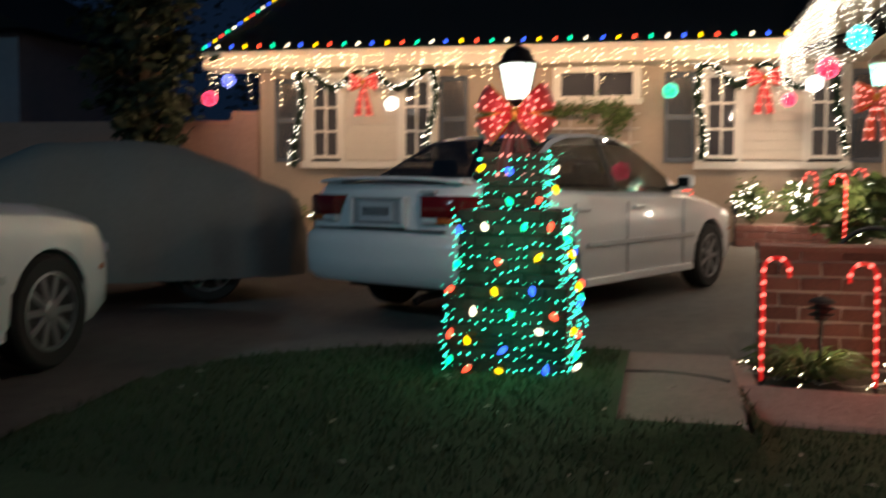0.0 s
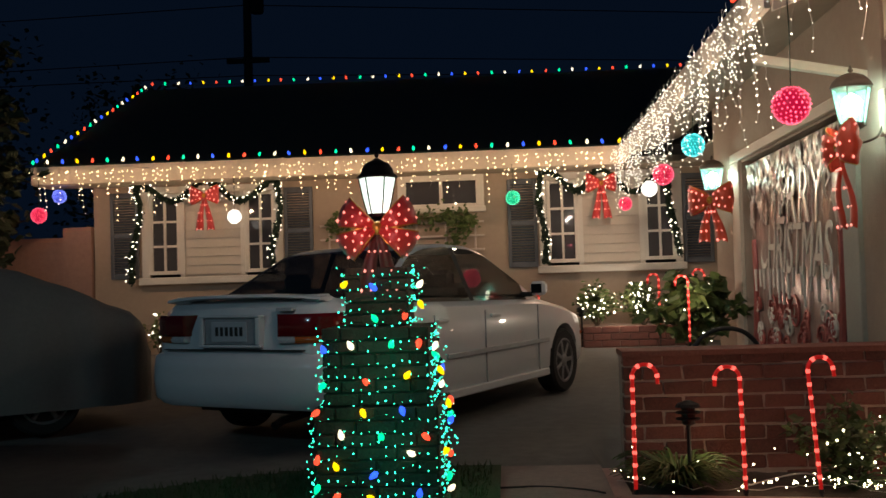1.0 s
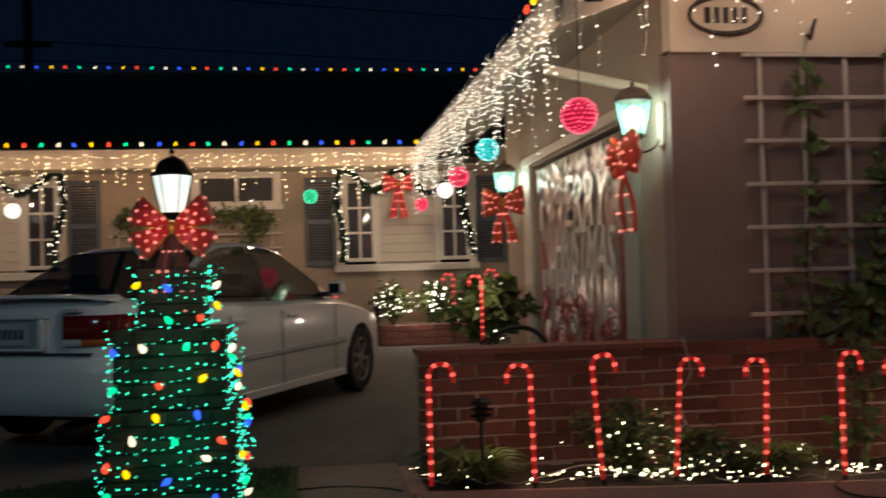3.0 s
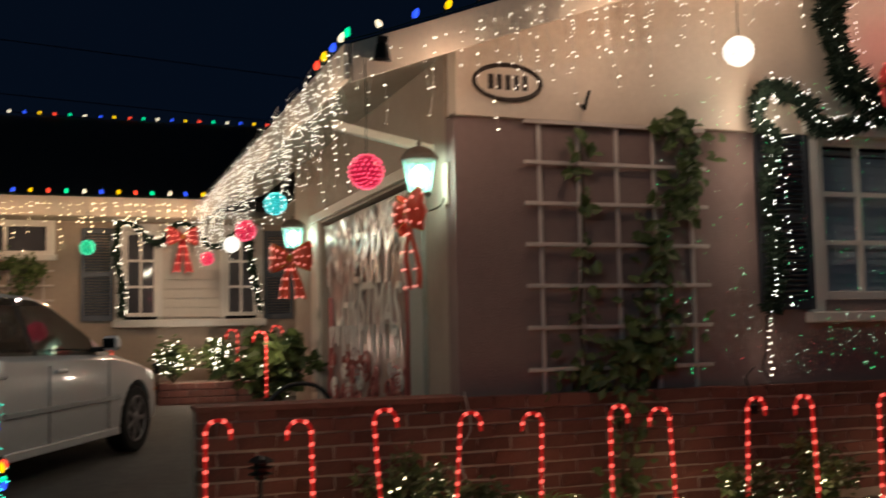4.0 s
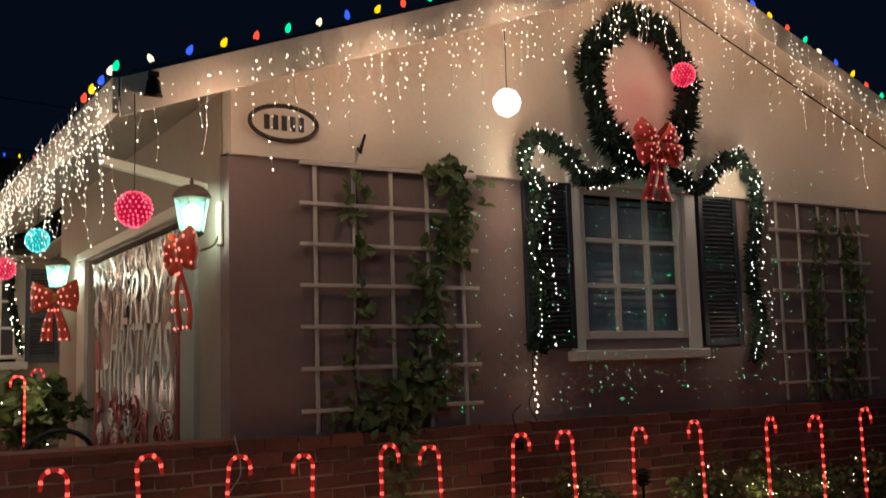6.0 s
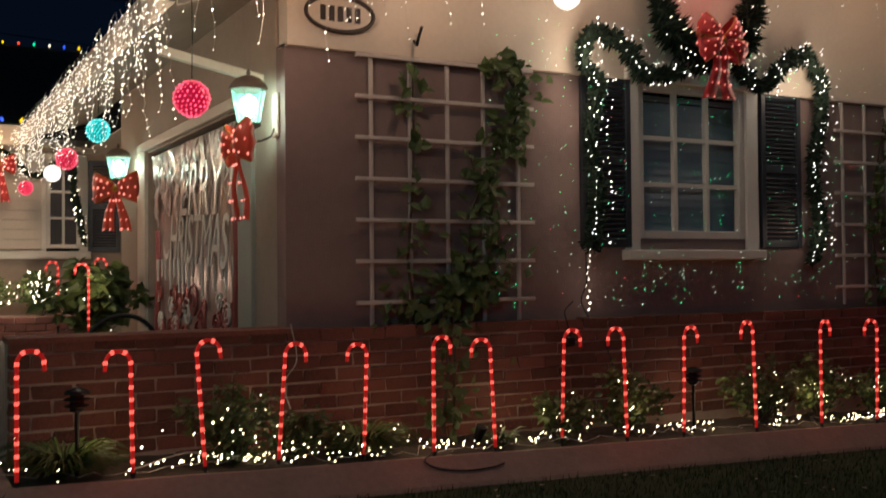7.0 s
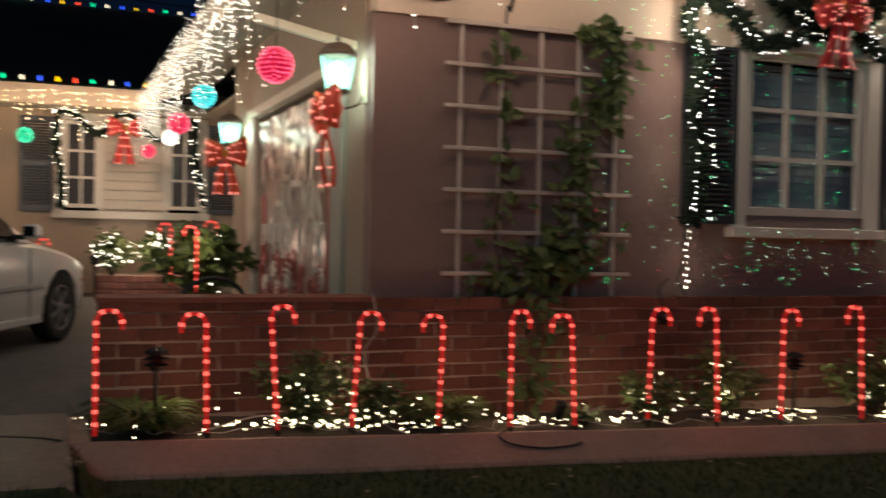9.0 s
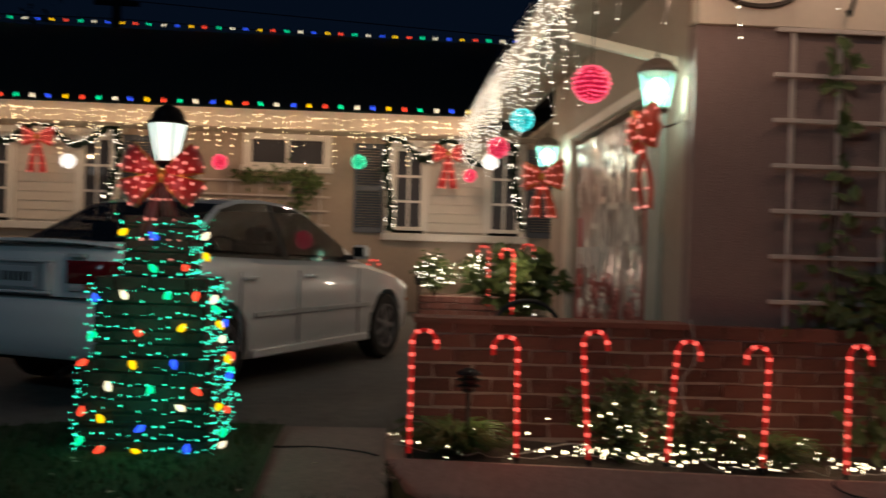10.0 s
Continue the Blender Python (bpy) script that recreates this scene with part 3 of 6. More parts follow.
def picture_window(name, hole, l1, l2, label):
    x0, x1, z0, z1 = hole
    w = tagged(empty(name), label, kind="structure")
    y = WY + 0.03
    lite(w, l1[0], l1[1], 1.42, 2.34, y, 2, 3, M_WINGLASS)
    lite(w, l2[0], l2[1], 1.42, 2.34, y, 2, 3, M_WINGLASS)
    bm = box(l1[1] + 0.045, l2[0] - 0.045, y - 0.01, y + 0.02, z0, z1)
    part("panel_backing", bm, M_SIDING, w)
    k = 9
    for i in range(k):
        a, b = z0 + 0.03 + (z1 - z0 - 0.06) * i / k, z0 + 0.03 + (z1 - z0 - 0.06) * (i + 1) / k
        part("siding_board", prism([(y - 0.035, a), (y - 0.012, a), (y - 0.012, b - 0.004), (y - 0.018, b - 0.004)], "x", l1[1] + 0.10, l2[0] - 0.10), M_SIDING, w)
    for x in (l1[1] + 0.073, l2[0] - 0.073):
        part("trim", box(x - 0.027, x + 0.027, y - 0.06, y - 0.01, z0, z1), M_WHITE, w)
    part("trim", box(x0 - 0.05, x1 + 0.05, WY - 0.03, WY - 0.003, z1 - 0.01, z1 + 0.07), M_WHITE, w)
    part("trim", box(x0 - 0.06, x0 + 0.03, WY - 0.03, WY - 0.003, z0, z1 - 0.01), M_WHITE, w)
    part("trim", box(x1 - 0.03, x1 + 0.06, WY - 0.03, WY - 0.003, z0, z1 - 0.01), M_WHITE, w)
    part("window_sill", add_box(bmesh.new(), x0 - 0.09, x1 + 0.09, WY - 0.09, WY - 0.003, z0 - 0.09, z0, 0.008), M_WHITE, w)
    return w


picture_window("window_1", HOLE_A, (-4.95, -4.64), (-3.73, -3.44), "white picture window with boarded centre and two side sashes")
picture_window("window_2", HOLE_B, (0.0, 0.29), (1.17, 1.46), "white picture window with boarded centre and two side sashes")
hiwin = tagged(empty("window_3"), "small high sliding window with white frame", kind="structure")
lite(hiwin, -1.76, -0.90, 2.14, 2.42, WY + 0.03, 2, 1, M_WINGLASS, 0.04)
part("window_sill", add_box(bmesh.new(), -1.88, -0.78, WY - 0.05, WY - 0.003, 2.03, 2.10, 0.006), M_WHITE, hiwin)
part("trim", box(-1.86, -1.80, WY - 0.03, WY - 0.003, 2.10, 2.49), M_WHITE, hiwin)
part("trim", box(-0.86, -0.80, WY - 0.03, WY - 0.003, 2.10, 2.49), M_WHITE, hiwin)
part("sheathing", box(-1.86, -0.80, WY - 0.028, WY - 0.003, 2.46, 2.49), M_WHITE, hiwin)
# added dark sheet in place of the unlit room's shade
room = tagged(mesh_ob("room_backing", box(-5.5, 2.1, 12.95, 13.0, 0.0, 2.7), M_DARK), "dark sheet standing in for the unlit room behind the windows", kind="structure")

# ---- front window ----
M_CLEAR = glass("clear_pane", (0.02, 0.03, 0.04), 0.03, 0.12)
M_BLIND = mat("blue_grey_blind", (0.42, 0.48, 0.56), 0.6, var=0.1)
fw = tagged(empty("window_4"), "white nine-light sash window with blinds behind", kind="structure")
lite(fw, 4.185, 5.092, 1.355, 2.345, GY + 0.05, 3, 3, M_CLEAR, 0.03, 0.055, 0.06)
part("trim", add_box(bmesh.new(), 4.01, 4.13, GY - 0.035, GY - 0.003, 1.22, 2.40, 0.005), M_WHITE, fw)
part("trim", add_box(bmesh.new(), 5.147, 5.265, GY - 0.035, GY - 0.003, 1.22, 2.40, 0.005), M_WHITE, fw)
part("trim", add_box(bmesh.new(), 4.01, 5.265, GY - 0.05, GY - 0.046, 2.402, 2.43, 0.005), M_WHITE, fw)
part("trim", add_box(bmesh.new(), 3.99, 5.30, GY - 0.075, GY - 0.003, 2.402, 2.49, 0.005), M_WHITE, fw)
part("window_sill", add_box(bmesh.new(), 3.98, 5.28, GY - 0.10, GY - 0.003, 1.15, 1.22, 0.008), M_WHITE, fw)
blind = tagged(empty("window_blind", Matrix.Translation((4.67, GY + 0.11, 1.3))), "blue-grey slatted blind hanging behind the window", "blind")
for i in range(17):
    part("slat", box(-0.49, 0.49, -0.030, 0.030, -0.001, 0.001), M_BLIND, blind).matrix_basis = Matrix.Translation((0, 0, 0.03 + 0.058 * i)) @ Matrix.Rotation(radians(80), 4, "X")
part("head_rail", box(-0.495, 0.495, -0.02, 0.02, 1.0, 1.03), M_BLIND, blind)
# another dark sheet, for the shade behind the front window
tagged(mesh_ob("garage_room_backing", box(3.2, 6.2, 6.3, 6.34, 0.0, 2.5), M_DARK), "dark sheet standing in for the unlit room behind the front window", kind="structure")

# ---- shutters ----


def shutter(w, h, label, paint):
    s_ = tagged(empty("shutter"), label, "shutter", "louvred window shutters")
    part("stile", add_box(bmesh.new(), 0, 0.045, -0.035, 0, 0, h, 0.003), paint, s_)
    part("stile", add_box(bmesh.new(), w - 0.045, w, -0.035, 0, 0, h, 0.003), paint, s_)
    for z in (0, h * 0.5 - 0.03, h - 0.06):
        part("rail", add_box(bmesh.new(), 0.045, w - 0.045, -0.033, 0, z, z + 0.06, 0.003), paint, s_)
    k = int(h / 0.036)
    me = None
    for i in range(k):
        z = 0.07 + (h - 0.14) * i / (k - 1)
        if abs(z - h * 0.5) < 0.045:
            continue
        if me is None:
            me = part("louvre", box(0.045, w - 0.045, -0.016, 0.016, -0.003, 0.003), paint, s_)
            ob = me
        else:
            ob = new("louvre", me.data)
            ob.parent = s_
        ob.matrix_basis = Matrix.Translation((0, -0.016, z)) @ Matrix.Rotation(radians(40), 4, "X")
    return s_


sh = shutter(0.42, 1.20, "dark navy louvred shutter beside the window", M_SHUTTER)
sh.matrix_world = pose(3.63, GY - 0.003, 1.235)
copy_thing(sh, pose(5.30, GY - 0.003, 1.235))
shb = shutter(0.36, 1.08, "grey-blue louvred shutter beside the window", M_SHUTTERB)
shb.matrix_world = pose(-5.48, WY - 0.003, 1.33)
for x in (-3.28, -0.52, 1.59):
    copy_thing(shb, pose(x, WY - 0.003, 1.33))

# ---- trellises ----


M_TRELLIS = mat("dull_white_trellis", (0.60, 0.52, 0.47), 0.7, var=0.15, scale=6)


def trellis(cols, rows, dx, dz, foot, label, over=0.11, bar=0.024):
    t_ = tagged(empty("trellis"), label, "trellis", "white garden trellises")
    for i in range(cols):
        part("upright", add_box(bmesh.new(), i * dx - bar / 2, i * dx + bar / 2, -0.030, -0.012, -foot, (rows - 1) * dz + 0.06, 0.003), M_TRELLIS, t_)
    for j in range(rows):
        part("crossbar", add_box(bmesh.new(), -over, (cols - 1) * dx + over, -0.050, -0.030, j * dz - bar / 2, j * dz + bar / 2, 0.003), M_TRELLIS, t_)
    return t_


tr = trellis(5, 7, 0.2625, 0.2475, 0.14, "white wooden trellis with climbing vine on stucco")
tr.matrix_world = pose(2.075, GY, 0.900)
copy_thing(tr, pose(6.20, GY, 0.93))
tb = trellis(6, 4, 0.36, 0.17, 0.25, "white trellis with trailing plants below the high window")
tb.matrix_world = pose(-2.72, WY, 1.40)

# ---- foliage ----
M_LEAF = mat("vine_leaf", (0.075, 0.11, 0.028), 0.55, var=0.5, scale=7)
M_LEAF2 = mat("shrub_leaf", (0.085, 0.115, 0.032), 0.5, var=0.5, scale=9)
M_BLADE = mat("strap_leaf", (0.08, 0.13, 0.03), 0.5, var=0.4, scale=6)
M_PINE = mat("garland_needles", (0.013, 0.030, 0.015), 0.8, var=0.4, scale=20)
M_STEM = mat("vine_stem", (0.08, 0.055, 0.035), 0.9)


def leaves(name, pts, size, material, parent, label="", droop=0.4, face=None):
    """Pointed leaves, each folded along its rib, turned at random."""
    vs, fs = [], []
    for p in pts:
        s2 = size * random.uniform(0.6, 1.3)
        r = Euler((random.uniform(-1.1, 1.1), random.uniform(-1.1, 1.1), random.uniform(0, 6.28))).to_matrix()
        if face:
            r = Euler((random.uniform(-0.8, 0.8) + 1.2, random.uniform(-0.7, 0.7), random.uniform(-0.8, 0.8))).to_matrix() @ Euler((0, 0, random.uniform(0, 6.28))).to_matrix()
        k = len(vs)
        for a, b, c in ((0, 0, 0), (0.34, 0.42, 0.10), (0, 0.5, 0), (-0.34, 0.42, 0.10), (0.20, 0.75, 0.05), (-0.20, 0.75, 0.05), (0, 1, -0.12 * droop)):
            q = r @ Vector((a * s2, b * s2, c * s2))
            vs.append((p[0] + q.x, p[1] + q.y, p[2] + q.z))
        fs += [(k, k + 1, k + 2), (k, k + 2, k + 3), (k + 1, k + 4, k + 2), (k + 2, k + 5, k + 3), (k + 4, k + 6, k + 2), (k + 2, k + 6, k + 5)]
    me = bpy.data.meshes.new(name)
    me.from_pydata(vs, [], fs)
    me.materials.append(material)
    ob = new(name, me)
    ob.parent = parent
    return tagged(ob, label)


def vine(label, stems, size, material=M_LEAF):
    """Stems as lines of points; each with a spread and a number of leaves."""
    v = tagged(empty("vine", Matrix.Translation(stems[0][0][0])), label, "climbing plant")
    o = Vector(stems[0][0][0])
    for pts, spread, count in stems:
        pts = [Vector(p) - o for p in pts]
        part("stem", add_tube(bmesh.new(), pts, [0.012 - 0.008 * i / len(pts) for i in range(len(pts))], 5), M_STEM, v)
        out = []
        for _ in range(count):
            t = random.random() * (len(pts) - 1)
            i = int(t)
            c = pts[i].lerp(pts[min(i + 1, len(pts) - 1)], t - i)
            w = spread * (0.6 + 0.4 * math.sin(i * 2.3 + spread * 9))
            out.append((c.x + random.gauss(0, w), c.y - abs(random.gauss(0, 0.035)) - 0.02, c.z + random.gauss(0, 0.06)))
        leaves("foliage", out, size, material, v, face=True)
    return v


YV = GY - 0.03
YS = 5.34
vine("green climbing vine growing up the trellis", [
    ([(2.42, YS, 0.12), (2.46, YS, 0.5), (2.52, YV - 0.06, 0.85), (2.72, YV, 1.15), (2.78, YV, 1.5), (2.92, YV, 1.8), (3.08, YV, 2.1), (3.10, YV, 2.38)], 0.10, 170),
    ([(3.02, YV, 1.82), (3.08, YV, 2.0), (3.14, YV, 2.2), (3.02, YV, 2.38), (2.92, YV, 2.37)], 0.055, 130),
    ([(2.50, YS, 0.12), (2.50, YS, 0.5), (2.60, YV - 0.06, 0.85), (2.84, YV, 1.0), (2.95, YV, 1.3), (2.82, YV, 1.62), (2.75, YV, 1.85)], 0.10, 150),
    ([(2.36, YV, 0.78), (2.31, YV, 1.15), (2.35, YV, 1.6), (2.36, YV, 2.0), (2.35, YV, 2.35)], 0.055, 62),
    ([(2.28, YV, 0.8), (2.5, YV, 0.92), (2.7, YV, 1.05), (2.86, YV, 0.9)], 0.13, 150)], 0.088)
vine("green climbing vine growing up the trellis", [
    ([(6.55, YV, 0.4), (6.6, YV, 0.9), (6.5, YV, 1.5), (6.7, YV, 2.3)], 0.12, 200),
    ([(7.0, YV, 0.4), (6.95, YV, 0.9), (7.1, YV, 1.6), (7.0, YV, 2.2)], 0.14, 260)], 0.075)
YB = WY - 0.04
vine("trailing green plants along the white trellis", [
    ([(-1.9, YB, 1.95), (-1.5, YB, 1.97), (-1.1, YB, 1.95), (-0.92, YB, 1.9)], 0.07, 260),
    ([(-1.3, YB, 1.2), (-1.2, YB, 1.6), (-1.1, YB, 1.9)], 0.07, 120),
    ([(-2.7, YB, 1.9), (-2.6, YB, 1.95), (-2.45, YB, 1.9)], 0.06, 70)], 0.07)

# ---- garlands and wreath ----


def greenery(bm_pts, r, per_m, parent, name="foliage"):
    """Needle tufts bristling round a line of points."""
    vs, fs = [], []
    P = [Vector(p) for p in bm_pts]
    for a, b in zip(P, P[1:]):
        d = (b - a)
        for _ in range(int(per_m * d.length) + 1):
            c = a.lerp(b, random.random())
            w = Vector((random.gauss(0, 1), random.gauss(0, 1), random.gauss(0, 1)))
            w = (w - d.normalized() * w.dot(d.normalized()) * 0.6).normalized()
            s2 = Vector((random.gauss(0, 1), random.gauss(0, 1), random.gauss(0, 1))).cross(w).normalized() * 0.0062
            L = r * random.uniform(0.35, 0.80) * (0.65 + 1.1 * abs(noise.noise((c.x * 10, c.y * 10 + 3.1, c.z * 10))))
            k = len(vs)
            base = c + w * r * 0.1
            vs += [tuple(base - s2), tuple(base + s2), tuple(base + w * L * 0.7 + s2 * 1.3), tuple(base + w * L), tuple(base + w * L * 0.7 - s2 * 1.3)]
            fs += [(k, k + 1, k + 2, k + 4), (k + 4, k + 2, k + 3)]
    me = bpy.data.meshes.new(name)
    me.from_pydata(vs, [], fs)
    me.materials.append(M_PINE)
    ob = new(name, me)
    ob.parent = parent
    return ob


def curve_pts(ctrl, k=8):
    """A smooth line through control points."""
    P = [Vector(p) for p in ctrl]
    P = [2 * P[0] - P[1]] + P + [2 * P[-1] - P[-2]]
    out = []
    for i in range(1, len(P) - 2):
        for j in range(k):
            t = j / k
            a, b, c, d = P[i - 1], P[i], P[i + 1], P[i + 2]
            out.append(0.5 * (2 * b + (c - a) * t + (2 * a - 5 * b + 4 * c - d) * t * t + (3 * b - a - 3 * c + d) * t ** 3))
    out.append(P[-2])
    return out


def garland(name, lines, r, label, category, bulb, step, br, per_m=1300):
    g = tagged(empty(name, Matrix.Translation(lines[0][0])), label, category)
    o = Vector(lines[0][0])
    for ctrl in lines:
        pts = [p - o for p in curve_pts(ctrl)]
        part("stem", add_tube(bmesh.new(), pts, r * 0.35, 6), M_PINE, g)
        greenery(pts, r, per_m, g)
        bl = []
        for p in along(pts, step):
            a = random.uniform(0, 6.28)
            bl.append(p + Vector((math.cos(a) * r * 0.75, -r * random.uniform(0.45, 0.95), math.sin(a) * r * 0.75)))
        dots("fairy_lighting", bl, br, bulb, g, kind="stuff")
    return g


YG = WY - 0.16
garland("garland", [[(-5.10, YG, 2.50), (-5.05, YG, 2.1), (-5.15, YG, 1.7), (-5.17, YG, 1.27)],
                    [(-5.16, YG, 2.46), (-5.0, YG, 2.48), (-4.62, YG, 2.27), (-4.22, YG, 2.52), (-3.81, YG, 2.25), (-3.45, YG, 2.46), (-3.32, YG, 2.53)],
                    [(-3.34, YG, 2.52), (-3.30, YG, 2.1), (-3.40, YG, 1.66), (-3.38, YG, 1.35)]], 0.075, "lit evergreen garland draped over the picture window", "garland", G_COOL, 0.042, 0.0078)
garland("garland", [[(-0.10, YG, 2.50), (-0.14, YG, 2.1), (-0.07, YG, 1.7), (-0.08, YG, 1.37)],
                    [(-0.14, YG, 2.44), (0.02, YG, 2.47), (0.33, YG, 2.22), (0.60, YG, 2.48), (0.98, YG, 2.19), (1.28, YG, 2.40), (1.42, YG, 2.42)],
                    [(1.42, YG, 2.42), (1.40, YG, 2.1), (1.47, YG, 1.75), (1.52, YG, 1.42)]], 0.075, "lit evergreen garland draped over the picture window", "garland", G_COOL, 0.038, 0.0078)
YF = GY - 0.14
garland("garland", [[(3.60, YF, 2.60), (3.57, YF, 2.45), (3.70, YF, 2.33), (3.62, YF, 2.0), (3.68, YF, 1.6), (3.62, YF, 1.22)],
                    [(3.56, YF, 2.56), (3.68, YF, 2.68), (3.95, YF, 2.58), (4.1, YF, 2.42), (4.45, YF, 2.48)],
                    [(4.95, YF, 2.55), (5.2, YF, 2.42), (5.42, YF, 2.60), (5.66, YF, 2.70), (5.84, YF, 2.52)],
                    [(5.84, YF, 2.55), (5.82, YF, 2.2), (5.72, YF, 1.8), (5.80, YF, 1.4), (5.70, YF, 1.12)]], 0.108, "lit evergreen garland draped round the front window", "garland", G_LEDWHITE, 0.022, 0.0046)
garland("wreath", [[(4.69 + (0.48 + 0.03 * math.sin(5 * a)) * math.cos(a), YF + 0.02, 3.14 + (0.535 + 0.035 * math.sin(7 * a + 1)) * math.sin(a)) for a in [2 * math.pi * i / 16 + 0.3 for i in range(17)]]], 0.170, "large lit evergreen wreath hung on the gable", "wreath", G_COOL, 0.026, 0.0048, 2600)

# ---- bows ----
M_BOW = mat("red_ribbon", (0.55, 0.03, 0.03), 0.45, var=0.2, scale=30, sheen=0.4)
M_BOWO = mat("orange_red_ribbon", (0.60, 0.06, 0.02), 0.4, var=0.2, scale=30, sheen=0.4)
M_SHEER = mat("dark_sheer_ribbon", (0.085, 0.012, 0.012), 0.5, var=0.4, scale=25, sheen=0.3)
M_GOLD = mat("gold_cord", (0.55, 0.30, 0.06), 0.35, 0.7)


def bow(at, size, label, ribbon=M_BOW, yaw=0.0, bulb_r=0.008, tails=1.0, lobes=(0,), tailm=None):
    b = tagged(empty("bow", pose(*at, 0, 0, yaw)), label, "bow", "lit red ribbon bows")
    bulbs = []
    for sgn, lift in [(sg, li) for sg in (-1, 1) for li in lobes]:
        turn = Matrix.Rotation(radians(-sgn * lift), 3, "Y")
        fan, neck = (0.27, 0.07) if len(lobes) == 1 else (0.165, 0.03)
        back = 0.0 if lift >= 0 else size * 0.05
        bm = bmesh.new()
        nu, nv = 9, 7
        for front in (-1, 1):
            g = []
            for i in range(nu):
                u = i / (nu - 1)
                h = size * (neck + fan * u ** (0.8 if len(lobes) == 1 else 1.0))
                row = []
                for j in range(nv):
                    v = 2 * j / (nv - 1) - 1
                    x = sgn * size * 0.52 * u * (1 - 0.10 * v * v)
                    y = front * size * 0.17 * math.sin(math.pi * u) * (1 - 0.3 * v * v) + size * 0.022 * math.sin(v * 7 + u * 3)
                    z = h * v + size * 0.036 * u * (1 if sgn > 0 else 0.7)
                    p = turn @ Vector((x, y - size * 0.05 - back, z))
                    row.append(bm.verts.new(p))
                    if front < 0 and i > 1 and j % 2 and (i + j // 2) % 2 == 0:
                        bulbs.append((p.x, p.y - 0.006, p.z))
                g.append(row)
            for i in range(nu - 1):
                for j in range(nv - 1):
                    q = (g[i][j], g[i + 1][j], g[i + 1][j + 1], g[i][j + 1])
                    bm.faces.new(q if front * sgn < 0 else q[::-1])
        bmesh.ops.remove_doubles(bm, verts=bm.verts, dist=0.002)
        part("loop", bm, ribbon, b, "", True)
        for edge in (-1, 1):
            rim = [turn @ Vector((sgn * size * 0.52 * u * 0.9, -size * 0.17 * math.sin(math.pi * u) * 0.7 - size * 0.05 - back + size * 0.022 * math.sin(edge * 7 + u * 3), edge * size * (neck + fan * u ** (0.8 if len(lobes) == 1 else 1.0)) + size * 0.036 * u * (1 if sgn > 0 else 0.7))) for u in [i / 8 for i in range(1, 9)]]
            part("gold_edge", add_tube(bmesh.new(), rim, size * 0.009, 4), M_GOLD, b)
    for sgn in (-1, 1):
        bm = bmesh.new()
        rows = []
        for i in range(9):
            u = i / 8
            cx, w = sgn * size * (0.03 + 0.17 * u), size * (0.05 + 0.09 * u)
            z = -size * (0.05 + 0.80 * tails * u)
            y = -size * (0.06 + 0.05 * math.sin(u * 5 + sgn))
            rows.append([bm.verts.new((cx + k * w, y + abs(k) * 0.012, z - (0.05 * size if i == 8 and k else 0))) for k in (-1, 0, 1)])
            if i and i % 2 == 0:
                bulbs += [(cx + k * w * 0.5, y - 0.008, z) for k in (-1, 1)]
        for A, B in zip(rows, rows[1:]):
            for k in range(2):
                bm.faces.new((A[k], B[k], B[k + 1], A[k + 1]))
        t_ = part("tail", bm, tailm or ribbon, b, "", True)
        sol = t_.modifiers.new("thick", "SOLIDIFY")
        sol.thickness = 0.003
    bm = bmesh.new()
    bmesh.ops.create_icosphere(bm, subdivisions=2, radius=1)
    bmesh.ops.scale(bm, vec=(size * 0.075, size * 0.085, size * 0.09), verts=bm.verts)
    bmesh.ops.translate(bm, vec=(0, -size * 0.08, 0), verts=bm.verts)
    part("knot", bm, M_GOLD, b, "gold-edged knot", True)
    dots("fairy_lighting", bulbs, bulb_r, G_REDDOT, b, kind="stuff")
    return b


bow((-4.20, WY - 0.27, 2.32), 0.36, "small lit red bow on the garland", bulb_r=0.009, tails=1.35)
bow((0.60, WY - 0.27, 2.30), 0.36, "small lit red bow on the garland", bulb_r=0.009, tails=1.35)
bow((4.66, GY - 0.26, 2.68), 0.46, "lit red bow below the wreath", lobes=(30, -26))
bow((1.32, 5.74, 1.83), 0.38, "lit orange-red bow under the wall lantern", M_BOWO, -86, tails=1.35)
bow((1.30, 9.28, 1.83), 0.42, "lit orange-red bow under the wall lantern", M_BOWO, -35, 0.010)
bow((-1.137, 4.829, 1.420), 0.376, "large lit red bow tied to the lamp post", bulb_r=0.0068, tails=1.2, lobes=(24, -33), tailm=M_SHEER)
# unseen fill lamp before the bow, standing in for its own small lights
lamp("bow_fill_light", (-1.14, 4.42, 1.39), 2.7, (1.0, 0.42, 0.40), 0.1)

# ---- lit balls ----
BALLS = {"pink": (1.0, 0.008, 0.085), "cyan": (0.0, 0.72, 0.72), "white": (1.0, 0.92, 0.82), "green": (0.0, 0.75, 0.35), "blue": (0.1, 0.15, 1.0)}


